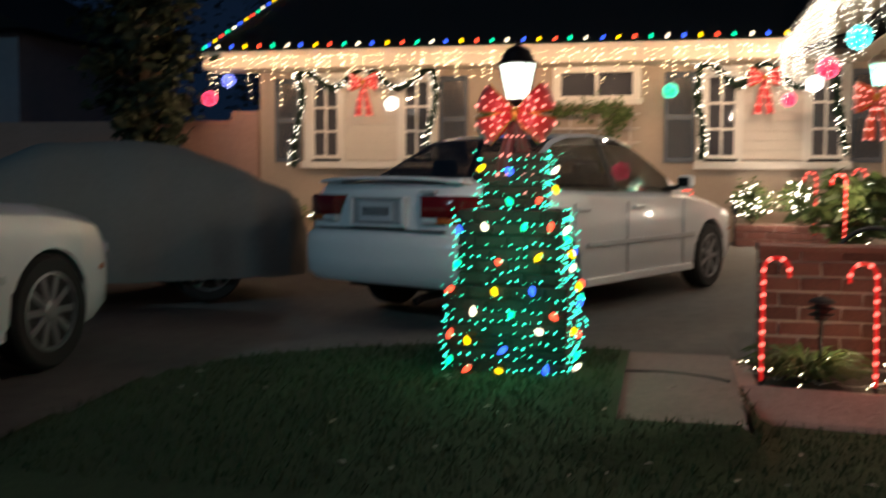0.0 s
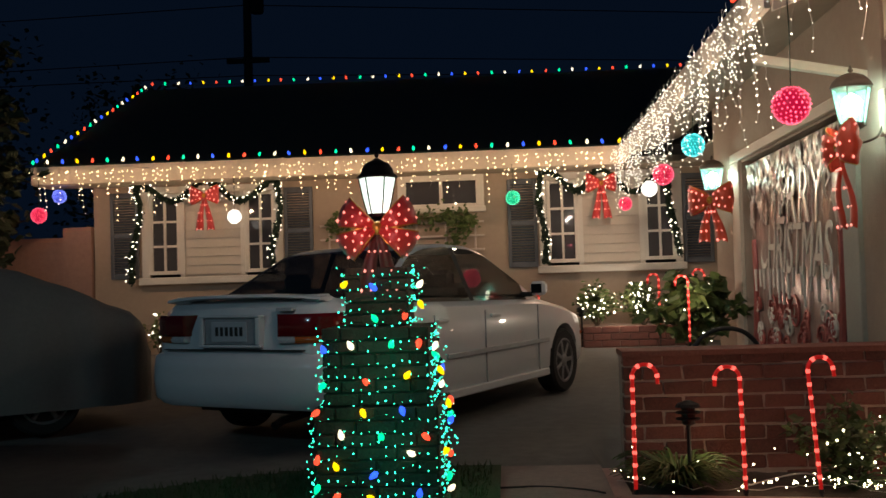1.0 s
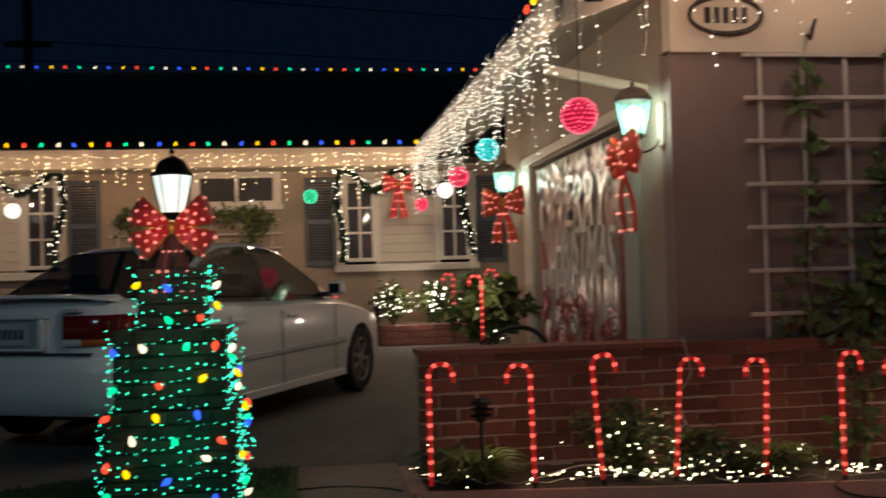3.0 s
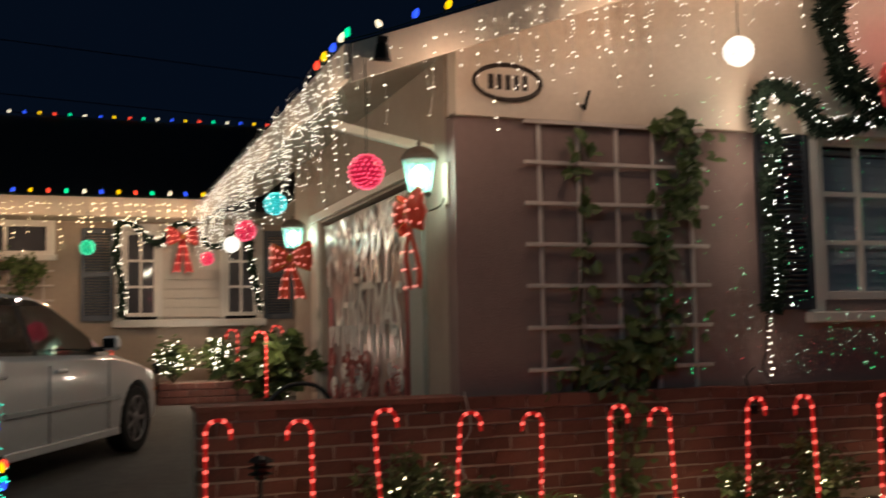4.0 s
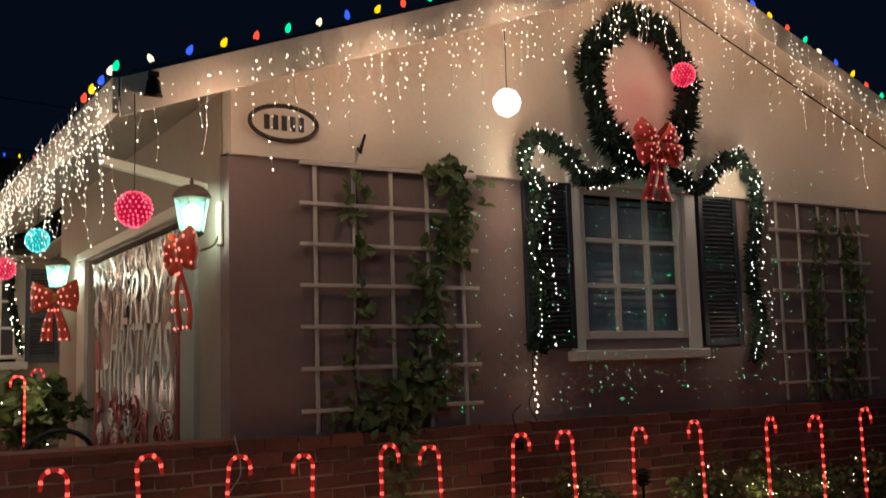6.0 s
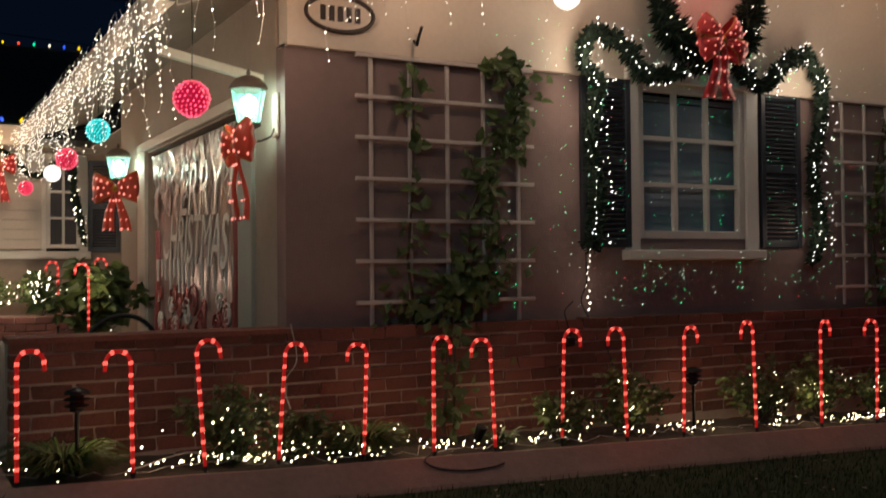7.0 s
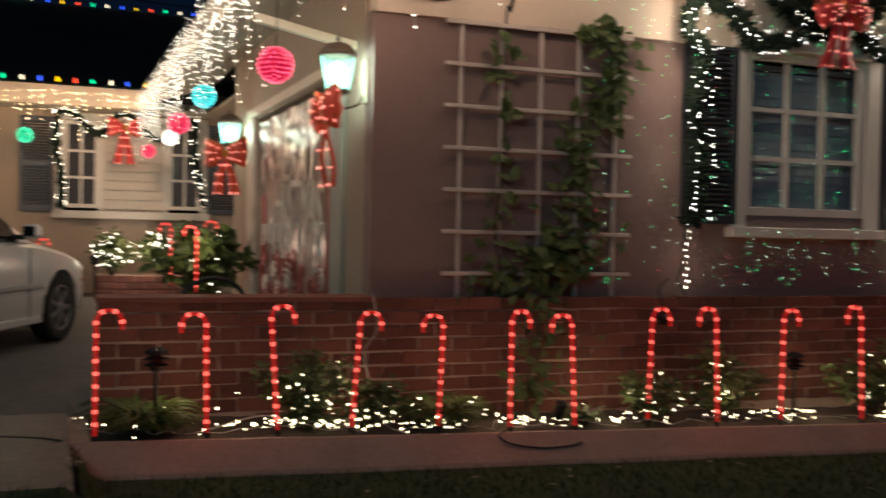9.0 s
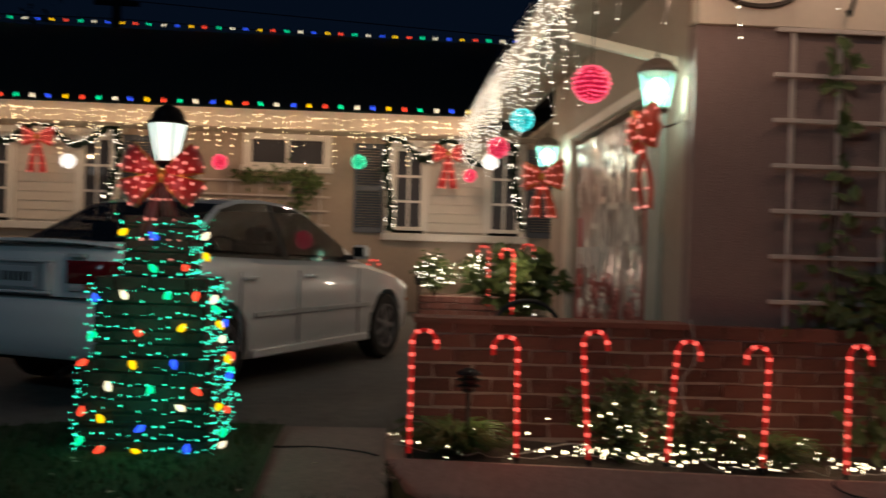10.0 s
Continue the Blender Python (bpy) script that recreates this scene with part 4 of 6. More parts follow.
def ball(at, r, colour, up):
    c = BALLS[colour]
    b = tagged(empty("light_ball", Matrix.Translation(at)), "glowing %s ball of lights hanging on a cord" % colour, "hanging light", "hanging light balls")
    bm = bmesh.new()
    bmesh.ops.create_icosphere(bm, subdivisions=3, radius=r)
    part("globe", bm, glow("globe_" + colour, c, 0.42 if colour != "white" else 1.1, tuple(0.25 * x for x in c)), b, "", True)
    bm = bmesh.new()
    bmesh.ops.create_icosphere(bm, subdivisions=3, radius=r * 1.02)
    pts = [v.co.copy() for v in bm.verts]
    bm.free()
    dots("fairy_lighting", pts, r * 0.06, glow("globe_bulb_" + colour, tuple(min(1, 0.10 + x) for x in c), 2.4, tuple(0.3 * x for x in c)), b, kind="stuff")
    part("cord", add_tube(bmesh.new(), [(0, 0, r), (0.004, 0, (r + up) / 2), (0, 0, up)], 0.003, 4), M_WIRE, b)
    return b


for at, r, colour, up in [((0.88, 5.155, 1.976), 0.090, "pink", 0.60), ((0.89, 7.84, 2.145), 0.083, "cyan", 0.36), ((0.84, 9.0, 2.05), 0.087, "pink", 0.45),
                          ((0.94, 10.6, 2.07), 0.078, "white", 0.5), ((0.84, 11.9, 2.02), 0.075, "pink", 0.5), ((-0.454, 11.95, 2.14), 0.08, "green", 0.4),
                          ((-6.15, 11.95, 2.125), 0.09, "pink", 0.45), ((-5.96, 12.1, 2.36), 0.08, "blue", 0.2), ((-3.76, 11.95, 2.03), 0.08, "white", 0.5),
                          ((-2.05, 11.95, 2.08), 0.085, "pink", 0.45), ((3.29, 5.245, 2.825), 0.088, "white", 0.5), ((4.95, 5.30, 3.24), 0.088, "pink", 0.5)]:
    ball(at, r, colour, up)
# light that the larger balls give off
lamp("ball_light", (0.70, 4.90, 1.85), 0.5, (1.0, 0.1, 0.15))

# ---- lanterns ----
G_LANTERN = glow("lantern_glass_lit", (0.40, 1.0, 0.88), 0.20)
G_LANTERN.node_tree.nodes["Principled BSDF"].inputs["Alpha"].default_value = 0.30
G_POSTGLASS = glow("post_lamp_glass_lit", (0.80, 1.0, 0.90), 1.15)


M_BRONZE = mat("aged_bronze", (0.16, 0.125, 0.10), 0.55, 0.35, var=0.3, scale=12)
G_FILAMENT = glow("lantern_bulb_lit", (1.0, 0.88, 0.62), 9.0)


def lantern_head(parent, s_, glassm, sides=6):
    """Cap, tapering glass cage with a bulb in it, and base, standing on z=0 of its parent."""
    part("cap", add_lathe(bmesh.new(), [(0.125 * s_, 0.245 * s_), (0.135 * s_, 0.258 * s_), (0.12 * s_, 0.29 * s_), (0.085 * s_, 0.325 * s_), (0.035 * s_, 0.345 * s_), (0.012 * s_, 0.35 * s_)], 18), M_BRONZE, parent, "", True)
    part("finial", add_lathe(bmesh.new(), [(0.008 * s_, 0.348 * s_), (0.018 * s_, 0.365 * s_), (0.008 * s_, 0.385 * s_), (0.002, 0.40 * s_)], 8), M_BRONZE, parent, "", True)
    g = part("glass", add_lathe(bmesh.new(), [(0.080 * s_, 0.015 * s_), (0.125 * s_, 0.245 * s_)], sides), glassm, parent, "frosted glowing glass")
    g.visible_shadow = False
    part("lit_bulb", add_lathe(bmesh.new(), [(0.012 * s_, 0.05 * s_), (0.04 * s_, 0.09 * s_), (0.066 * s_, 0.135 * s_), (0.05 * s_, 0.185 * s_), (0.006 * s_, 0.215 * s_)], 12), G_FILAMENT, parent, "", True).visible_shadow = False
    for i in range(sides):
        a = 2 * math.pi * i / sides
        part("glazing_bar", add_tube(bmesh.new(), [(0.082 * s_ * math.cos(a), 0.082 * s_ * math.sin(a), 0.012 * s_), (0.127 * s_ * math.cos(a), 0.127 * s_ * math.sin(a), 0.246 * s_)], 0.0035 * s_, 4), M_BRONZE, parent)
    part("base", add_lathe(bmesh.new(), [(0.012 * s_, -0.05 * s_), (0.035 * s_, -0.03 * s_), (0.085 * s_, 0.0), (0.085 * s_, 0.016 * s_)], 18), M_BRONZE, parent)


def wall_lantern(at, watts):
    w = tagged(empty("wall_lantern", Matrix.Translation(at)), "lit black coach lantern with frosted glass beside the garage door", "lantern", "coach lanterns")
    lantern_head(w, 0.84, G_LANTERN)
    dx = GX0 - at[0]
    part("back_plate", add_box(bmesh.new(), dx - 0.025, dx - 0.002, -0.04, 0.04, -0.06, 0.20, 0.008), M_CREAM, w)
    part("bracket", add_tube(bmesh.new(), curve_pts([(0, 0, -0.045), (0.04, 0, -0.09), (dx * 0.7, 0, -0.06), (dx - 0.02, 0, 0.0)]), 0.007, 6), M_BRONZE, w)
    lamp("lantern_bulb", (at[0], at[1], at[2] + 0.12), watts, (0.66, 1.0, 0.88), 0.05)
    return w


wall_lantern((1.36, 5.72, 1.94), 5.5)
wall_lantern((1.36, 9.52, 1.93), 5.0)

# ---- brick pillar with the post lamp ----
LX, LY, KP = -1.252, 5.78, 0.854
post = tagged(empty("post_lamp", resized(KP) @ Matrix.Translation((LX, LY, 1.282))), "lit black post lamp standing on the brick pillar", "post lamp")
part("post", add_lathe(bmesh.new(), [(0.06, -0.03), (0.05, 0.0), (0.026, 0.03), (0.026, 0.24)], 12), M_BLACK, post, "", True)
part("cap", add_lathe(bmesh.new(), [(0.108, 0.476), (0.118, 0.480), (0.112, 0.490), (0.094, 0.505), (0.088, 0.53), (0.066, 0.562), (0.03, 0.578), (0.012, 0.59)], 18), M_BLACK, post, "", True)
part("finial", add_lathe(bmesh.new(), [(0.006, 0.594), (0.016, 0.612), (0.006, 0.628)], 8), M_BLACK, post)
pg = part("glass", add_lathe(bmesh.new(), [(0.056, 0.275), (0.080, 0.36), (0.104, 0.476)], 6), G_POSTGLASS, post, "bright frosted glass")
pg.visible_shadow = False
for i in range(6):
    a = math.pi / 3 * i
    part("glazing_bar", add_tube(bmesh.new(), [(r_ * math.cos(a), r_ * math.sin(a), z_) for r_, z_ in ((0.058, 0.27), (0.082, 0.36), (0.106, 0.48))], 0.005, 4), M_BLACK, post)
part("collar", add_lathe(bmesh.new(), [(0.03, 0.24), (0.062, 0.262), (0.062, 0.276)], 12), M_BLACK, post)
lamp("post_lamp_bulb", resized(KP) @ Vector((LX, LY, 1.66)), 5.4, (1.0, 0.93, 0.82), 0.05)

pillar = tagged(empty("brick_pillar", resized(KP) @ Matrix.Translation((LX, LY, 0))), "stepped dark brick pillar wrapped in green and coloured lights", "pillar")
TIERS = [(0.326, -0.05, 0.512), (0.281, 0.512, 0.932), (0.168, 0.932, 1.257)]
M_PMORTAR = mat("dark_mortar", (0.07, 0.055, 0.045), 0.95, var=0.3, scale=20, bump=0.6, bscale=120)
for h, z0, z1 in TIERS:
    part("core", box(-h + 0.012, h - 0.012, -h + 0.012, h - 0.012, z0, z1 - 0.004), M_PMORTAR, pillar)

# strings of small green bulbs wound round the tiers, with large coloured ones
net = tagged(empty("pillar_lights", resized(KP) @ Matrix.Translation((LX, LY, 0))), "green mini lights and coloured bulbs wound round the pillar", "string lights")
mini = []
for h, z0, z1 in TIERS:
    hh = h + 0.016
    zrow = max(z0, 0.03) + 0.03
    while zrow < z1:
        ring = [(-hh, -hh), (hh, -hh), (hh, hh), (-hh, hh), (-hh, -hh)]
        line = []
        for q in along([(x, y, zrow) for x, y in ring], 0.044):
            line.append(q + Vector((random.uniform(-.004, .004), random.uniform(-.004, .004), random.uniform(-0.016, 0.013) - 0.016 * abs(math.sin(q.x * 9 + zrow * 40)))))
        part("wire", add_tube(bmesh.new(), line, 0.002, 3, caps=False), M_WIRE, net)
        mini += [q for q in line if random.random() < (0.78 + 0.3 * noise.noise((q.x * 6, zrow * 9, 4)) if q.y < 0.9 * -hh else 0.95)]
        zrow += 0.0672
for h, z0, z1 in TIERS:
    for sx in (-1, 1):
        for z in steps(max(z0, 0.03), z1, 0.04):
            mini.append(Vector((sx * (h + 0.03) + random.uniform(-0.02, 0.02), -h - 0.02 + random.uniform(0, 0.03), z)))
            if sx > 0:
                mini += [Vector((h + 0.03 + random.uniform(-0.01, 0.05), random.uniform(-h, h), z + random.uniform(-0.02, 0.02))) for _ in range(2)]
dots("fairy_lighting", mini, 0.0046, G_TREEGREEN, net, "small green glowing bulbs", "stuff")
BULBS = [(-0.20, 0.06, "red"), (-0.02, 0.03, "yellow"), (0.22, 0.04, "blue"), (-0.31, 0.11, "green"), (-0.21, 0.19, "yellow"), (0.0, 0.17, "blue"), (-0.32, 0.22, "red"), (0.2, 0.26, "white"),
         (-0.18, 0.35, "white"), (0.03, 0.34, "green"), (0.25, 0.37, "red"), (-0.3, 0.50, "red"), (-0.07, 0.50, "yellow"), (0.14, 0.51, "blue"), (-0.04, 0.63, "red"), (0.16, 0.66, "yellow"),
         (-0.27, 0.64, "green"), (-0.27, 0.80, "blue"), (-0.12, 0.82, "white"), (0.09, 0.82, "green"), (0.24, 0.86, "red"), (0.0, 0.96, "green"), (0.16, 1.0, "red"), (0.0, 1.13, "blue"),
         (-0.2, 1.15, "yellow"), (0.2, 1.14, "white"), (0.19, 1.06, "yellow"), (0.31, 0.75, "green"), (0.3, 0.66, "blue"), (0.31, 0.58, "white"), (0.34, 0.44, "green"), (0.36, 0.38, "blue"),
         (0.35, 0.28, "yellow"), (0.37, 0.2, "red"), (0.36, 0.12, "green"), (0.35, 0.05, "white"), (0.36, 0.47, "yellow"), (0.3, 0.84, "white"), (0.32, 0.70, "yellow"), (0.34, 0.52, "red")]
for x, z, c in BULBS:
    ob = new("bulb", C9_MESH[c])
    ob.parent = net
    h = next(t[0] for t in TIERS if z < t[2] + 0.02)
    on_side = x > h + 0.005
    y = random.uniform(-h, h * 0.4) if on_side else -h - 0.024
    xx = h + 0.045 if on_side else (max(-h - 0.02, x))
    ob.matrix_basis = Matrix.LocRotScale((xx, y, z), Euler((radians(random.uniform(140, 220) if random.random() < .5 else random.uniform(-40, 40)), radians(random.uniform(-60, 60)), 0)), [1.22] * 3)
for z in (0.30, 0.70, 1.05):
    lamp("pillar_string_light", resized(KP) @ Vector((LX + 0.06, LY - 0.55, z)), 0.9, (0.05, 1.0, 0.55), 0.15)

# ---- planting bed ----
def bed_z(x):
    return 0.165 - 0.03 * x


bm = bmesh.new()
rows = []
for x in steps(-0.09, 9.0, 0.3):
    b = bed_z(x) + 0.006 * noise.noise((x * 2, 0, 5))
    rows.append([bm.verts.new((x, y, z)) for y, z in ((4.80, b - 0.3), (4.80, b), (4.755, b + 0.004), (4.62, b - 0.115), (4.605, b - 0.135), (4.60, b - 0.3))])
for A, B in zip(rows, rows[1:]):
    for k in range(5):
        bm.faces.new((A[k], B[k], B[k + 1], A[k + 1]))
bm.faces.new(rows[0][::-1]), bm.faces.new(rows[-1])
bmesh.ops.recalc_face_normals(bm, faces=bm.faces)
kerb = tagged(mesh_ob("kerb", bm, M_KERB), "pinkish concrete kerb along the planting bed", kind="structure")
kerb_end = tagged(mesh_ob("kerb_end", box(-0.088, 0.0, 4.80, 5.46, -0.2, bed_z(0) + 0.002), M_KERB), "pinkish concrete kerb at the end of the bed", kind="structure")
bm = bmesh.new()
xs, ys = steps(0.0, 9.0, 0.05), steps(4.78, 5.5, 0.05)
grid = [[bm.verts.new((x, y, bed_z(x) - 0.015 + 0.025 * noise.noise((x * 6, y * 6, 0)) + 0.012 * noise.noise((x * 25, y * 25, 3)))) for x in xs] for y in ys]
for j in range(len(ys) - 1):
    for i in range(len(xs) - 1):
        bm.faces.new((grid[j][i], grid[j][i + 1], grid[j + 1][i + 1], grid[j + 1][i]))
tagged(mesh_ob("bed_soil", bm, M_SOIL, smooth=True), "dark soil of the planting bed", kind="structure")

# ---- candy canes ----
G_CANE = glow("cane_red_tube", (1.0, 0.022, 0.018), 0.26, (0.5, 0.02, 0.02))
G_CANEBULB = glow("cane_bulb", (1.0, 0.12, 0.09), 1.8)
M_STAKE = mat("black_plastic", (0.02, 0.02, 0.02), 0.5)


def candy_cane(h):
    c = tagged(empty("candy_cane"), "glowing red candy cane path light stuck in the bed", "candy cane light", "candy cane path lights")
    r, R = 0.0092, 0.056
    pts = [(0, 0, z) for z in steps(0.02, h - R, 0.03)] + [(R - R * math.cos(a), 0, h - R + R * math.sin(a)) for a in [math.pi * i / 12 for i in range(1, 13)]] + [(2 * R + 0.002, 0, h - R - 0.035)]
    part("tube", add_tube(bmesh.new(), pts, r, 10), G_CANE, c, "lit red tube", True)
    part("stake", add_lathe(bmesh.new(), [(0.004, -0.08), (0.008, 0.0), (0.013, 0.01), (0.013, 0.025)], 8), M_STAKE, c)
    for p in along(pts, 0.058)[1:]:
        bm = bmesh.new()
        add_lathe(bm, [(r * 0.9, -0.011), (r * 1.12, -0.007), (r * 1.12, 0.007), (r * 0.9, 0.011)], 8)
        ob = part("bulb", bm, G_CANEBULB, c)
        near = min(range(len(pts)), key=lambda i: (Vector(pts[i]) - p).length)
        a, b = Vector(pts[max(0, near - 1)]), Vector(pts[min(len(pts) - 1, near + 1)])
        ob.matrix_basis = Matrix.Translation(p) @ (b - a).to_track_quat("Z", "Y").to_matrix().to_4x4()
    return c


CANES = [(0.072, 4.80, 0.756, 1, 0), (0.450, 4.833, 0.743, -1, -1), (0.872, 4.849, 0.773, 1, -4), (1.339, 4.898, 0.741, 1, 4), (1.664, 4.877, 0.719, -1, 2), (2.131, 4.805, 0.744, 1, 0),
         (2.368, 4.80, 0.724, -1, -3), (3.063, 4.921, 0.744, 1, 2), (3.302, 4.81, 0.752, -1, -2), (3.92, 4.847, 0.735, 1, 1), (4.345, 4.80, 0.757, -1, -2), (5.077, 4.80, 0.737, 1, 0), (5.529, 4.80, 0.726, -1, 1), (6.15, 4.85, 0.75, 1, -1), (6.7, 4.83, 0.75, -1, 1)]
first = candy_cane(0.60)
for i, (x, y, top, d, lean) in enumerate(CANES):
    bx = x - d * 0.056
    tall = (top - bed_z(bx)) / 0.60
    m = Matrix.Translation((bx - 0.6 * math.tan(radians(lean)), y, bed_z(bx))) @ Matrix.Rotation(radians(lean), 4, "Y") @ Matrix.Rotation(radians(0 if d > 0 else 180) + radians((i * 37) % 17 - 8), 4, "Z") @ Matrix.Diagonal((1, 1, tall, 1))
    if i == 0:
        first.matrix_world = m
    else:
        copy_thing(first, m)
lamps_red = [lamp("cane_light", (0.4 + 1.5 * i, 4.78, 0.48), 1.0, (1.0, 0.13, 0.07), 0.25) for i in range(5)]

# ---- plants in the bed ----


def strap_plant(at, r, k, label):
    """A tuft of arching strap leaves."""
    pl = tagged(empty("strap_plant", Matrix.Translation(at)), label, "plant", "plants in the bed")
    vs, fs = [], []
    for _ in range(k):
        a, L, w = random.uniform(0, 6.28), r * random.uniform(0.6, 1.15), random.uniform(0.007, 0.013)
        d, n = Vector((math.cos(a), math.sin(a), 0)), Vector((-math.sin(a), math.cos(a), 0))
        up = random.uniform(0.5, 1.1)
        b = len(vs)
        for i in range(6):
            t = i / 5
            c = d * (L * t) + Vector((0, 0, L * up * (t - 0.75 * t * t) * 1.5))
            ww = w * (1 - t) ** 0.6 + 0.0006
            vs += [tuple(c - n * ww), tuple(c + Vector((0, 0, -0.003))), tuple(c + n * ww)]
        for i in range(5):
            q = b + 3 * i
            fs += [(q, q + 1, q + 4, q + 3), (q + 1, q + 2, q + 5, q + 4)]
    me = bpy.data.meshes.new("leaves")
    me.from_pydata(vs, [], fs)
    me.materials.append(M_BLADE)
    ob = new("foliage", me)
    ob.parent = pl
    return pl


def shrub(at, rx, rz, k, size, label, bulbs=0, bulb=G_COOL, br=0.007, name="shrub", group="plants in the bed"):
    """Twigs from one foot, with leaves and, where lit, bulbs among them."""
    pl = tagged(empty(name, Matrix.Translation(at)), label, "shrub", group)
    bm, pts, bl = bmesh.new(), [], []
    for i in range(16):
        a, b = random.uniform(0, 6.28), random.uniform(0.1, 1.0)
        tip = Vector((math.cos(a) * rx * b, math.sin(a) * rx * b, rz * (1.1 - 0.5 * b * b) * random.uniform(0.75, 1.1)))
        mid = tip * 0.5 + Vector((random.uniform(-.03, .03), random.uniform(-.03, .03), rz * 0.12))
        add_tube(bm, [(0, 0, -0.02), mid, tip], [0.007, 0.005, 0.002], 4)
        for _ in range(k // 16):
            t = random.uniform(0.25, 1.05)
            c = mid.lerp(tip, (t - 0.5) * 2) if t > 0.5 else mid * (t * 2)
            pts.append(c + Vector((random.gauss(0, 0.035), random.gauss(0, 0.035), random.gauss(0, 0.03))))
    part("stem", bm, M_STEM, pl)
    leaves("foliage", pts, size, M_LEAF2, pl)
    if bulbs:
        for c in random.sample(pts, bulbs):
            bl.append(c + Vector((0, -0.03, 0.01)))
        dots("fairy_lighting", bl, br, bulb, pl, kind="stuff")
    return pl


for x, y, r, k in [(0.24, 5.0, 0.29, 320), (1.76, 5.02, 0.29, 300), (1.05, 5.0, 0.18, 70), (2.62, 5.0, 0.18, 60)]:
    strap_plant((x, y, bed_z(x) - 0.01), r, k, "green strap-leaved plant in the bed")
for x, y, rx, rz, k, nb in [(1.08, 5.1, 0.30, 0.36, 800, 20), (1.36, 5.0, 0.18, 0.24, 380, 10), (3.05, 5.05, 0.26, 0.26, 520, 14), (3.6, 5.1, 0.30, 0.38, 800, 16), (4.80, 5.1, 0.30, 0.40, 800, 16), (5.35, 5.1, 0.28, 0.42, 760, 18), (5.95, 5.1, 0.24, 0.3, 500, 14), (6.6, 5.1, 0.28, 0.4, 700, 14)]:
    shrub((x, y, bed_z(x) - 0.01), rx, rz, k, 0.05, "small green shrub hung with white lights", int(nb * 1.6), G_BED, 0.0052)

# string of white lights lying along the bed
bed_lights = tagged(empty("bed_light_string", Matrix.Translation((0, 4.86, 0.15))), "white mini lights lying along the planting bed", "string lights")
pts, bl = [], []
x = -0.06
while x < 7.2:
    pts.append((x, 4.82 - 4.86 + random.uniform(-0.01, 0.14), bed_z(x) - 0.15 + random.uniform(0.0, 0.05)))
    x += random.uniform(0.03, 0.07)
part("wire", add_tube(bmesh.new(), pts, 0.002, 3), M_WHITEWIRE, bed_lights)
for p in along(pts, 0.03):
    if noise.noise((p.x * 1.7, 0, 7)) > -0.12:
        bl.append(p + Vector((random.uniform(-.02, .02), random.uniform(-.03, .05), random.uniform(0.0, 0.045))))
for cx, w, k in [(0.22, 0.20, 12), (1.0, 0.16, 14), (1.72, 0.2, 16), (2.62, 0.14, 8)]:
    bl += [Vector((cx + random.gauss(0, w), random.uniform(-0.02, 0.22), bed_z(cx) - 0.15 + abs(random.gauss(0, 0.09)))) for _ in range(k)]
dots("fairy_lighting", bl, 0.0052, G_BED, bed_lights, kind="stuff")
for i in range(8):
    lamp("bed_string_light", (0.45 + 0.78 * i, 5.02 + 0.1 * (i % 2), bed_z(0.45 + 0.78 * i) + 0.18), 1.45, (1.0, 0.76, 0.46), 0.10)


BY_FRONT = 5.452


def path_light(at, label):
    p = tagged(empty("path_light", Matrix.Translation(at)), label, "path light", "unlit garden path lights")
    part("stake", add_tube(bmesh.new(), [(0, 0, -0.05), (0, 0, 0.30)], 0.010, 8), M_BLACK, p)
    part("housing", add_lathe(bmesh.new(), [(0.012, 0.285), (0.032, 0.295), (0.032, 0.310), (0.058, 0.315), (0.058, 0.322), (0.032, 0.326), (0.032, 0.340), (0.058, 0.345), (0.058, 0.352), (0.032, 0.356), (0.032, 0.370), (0.062, 0.375), (0.050, 0.390), (0.014, 0.405)], 14), M_BLACK, p)
    return p


path_light((0.30, 5.02, bed_z(0.3)), "unlit black garden path light in the bed")
path_light((4.12, 5.05, bed_z(4.1)), "unlit black garden path light in the bed")
spot = tagged(empty("ground_spotlight", pose(2.44, 4.98, bed_z(2.44) + 0.03, 25, 0, 20)), "small unlit black spotlight lying in the bed", "spotlight")
part("housing", add_lathe(bmesh.new(), [(0.016, 0.0), (0.024, 0.01), (0.030, 0.08), (0.036, 0.10), (0.030, 0.10)], 12), M_BLACK, spot, "", True)
part("stake", add_tube(bmesh.new(), [(0, 0, 0.02), (0, 0.01, -0.10)], [0.009, 0.003], 6), M_BLACK, spot)
plug = tagged(empty("cable_adapter", Matrix.Translation((3.42, BY_FRONT, 0.62))), "black cable adapter hanging against the brick wall", "adapter")
part("body", add_box(bmesh.new(), -0.035, 0.035, -0.035, 0.0, -0.03, 0.03, 0.008), M_BLACK, plug)
part("cord", add_tube(bmesh.new(), curve_pts([(0.0, -0.02, 0.03), (-0.03, -0.03, 0.12), (-0.04, -0.02, 0.20), (0.04, 0.0, 0.26)]), 0.005, 5), M_BLACK, plug)
M_CORD = mat("pale_cord", (0.45, 0.42, 0.38), 0.6)
cord = tagged(mesh_ob("extension_cord", add_tube(bmesh.new(), curve_pts([(1.50, 5.42, 0.80), (1.52, 5.38, 0.60), (1.44, 5.36, 0.46), (1.40, 5.1, 0.20), (1.0, 5.0, 0.17), (0.8, 4.95, 0.22), (0.55, 4.98, 0.16)]), 0.004, 5), M_CORD), "pale extension cord hanging down the brick wall", "cord")
def kerb_top(x, y):
    return bed_z(x) + 0.004 - max(0.0, 0.115 * (4.755 - y) / 0.135)


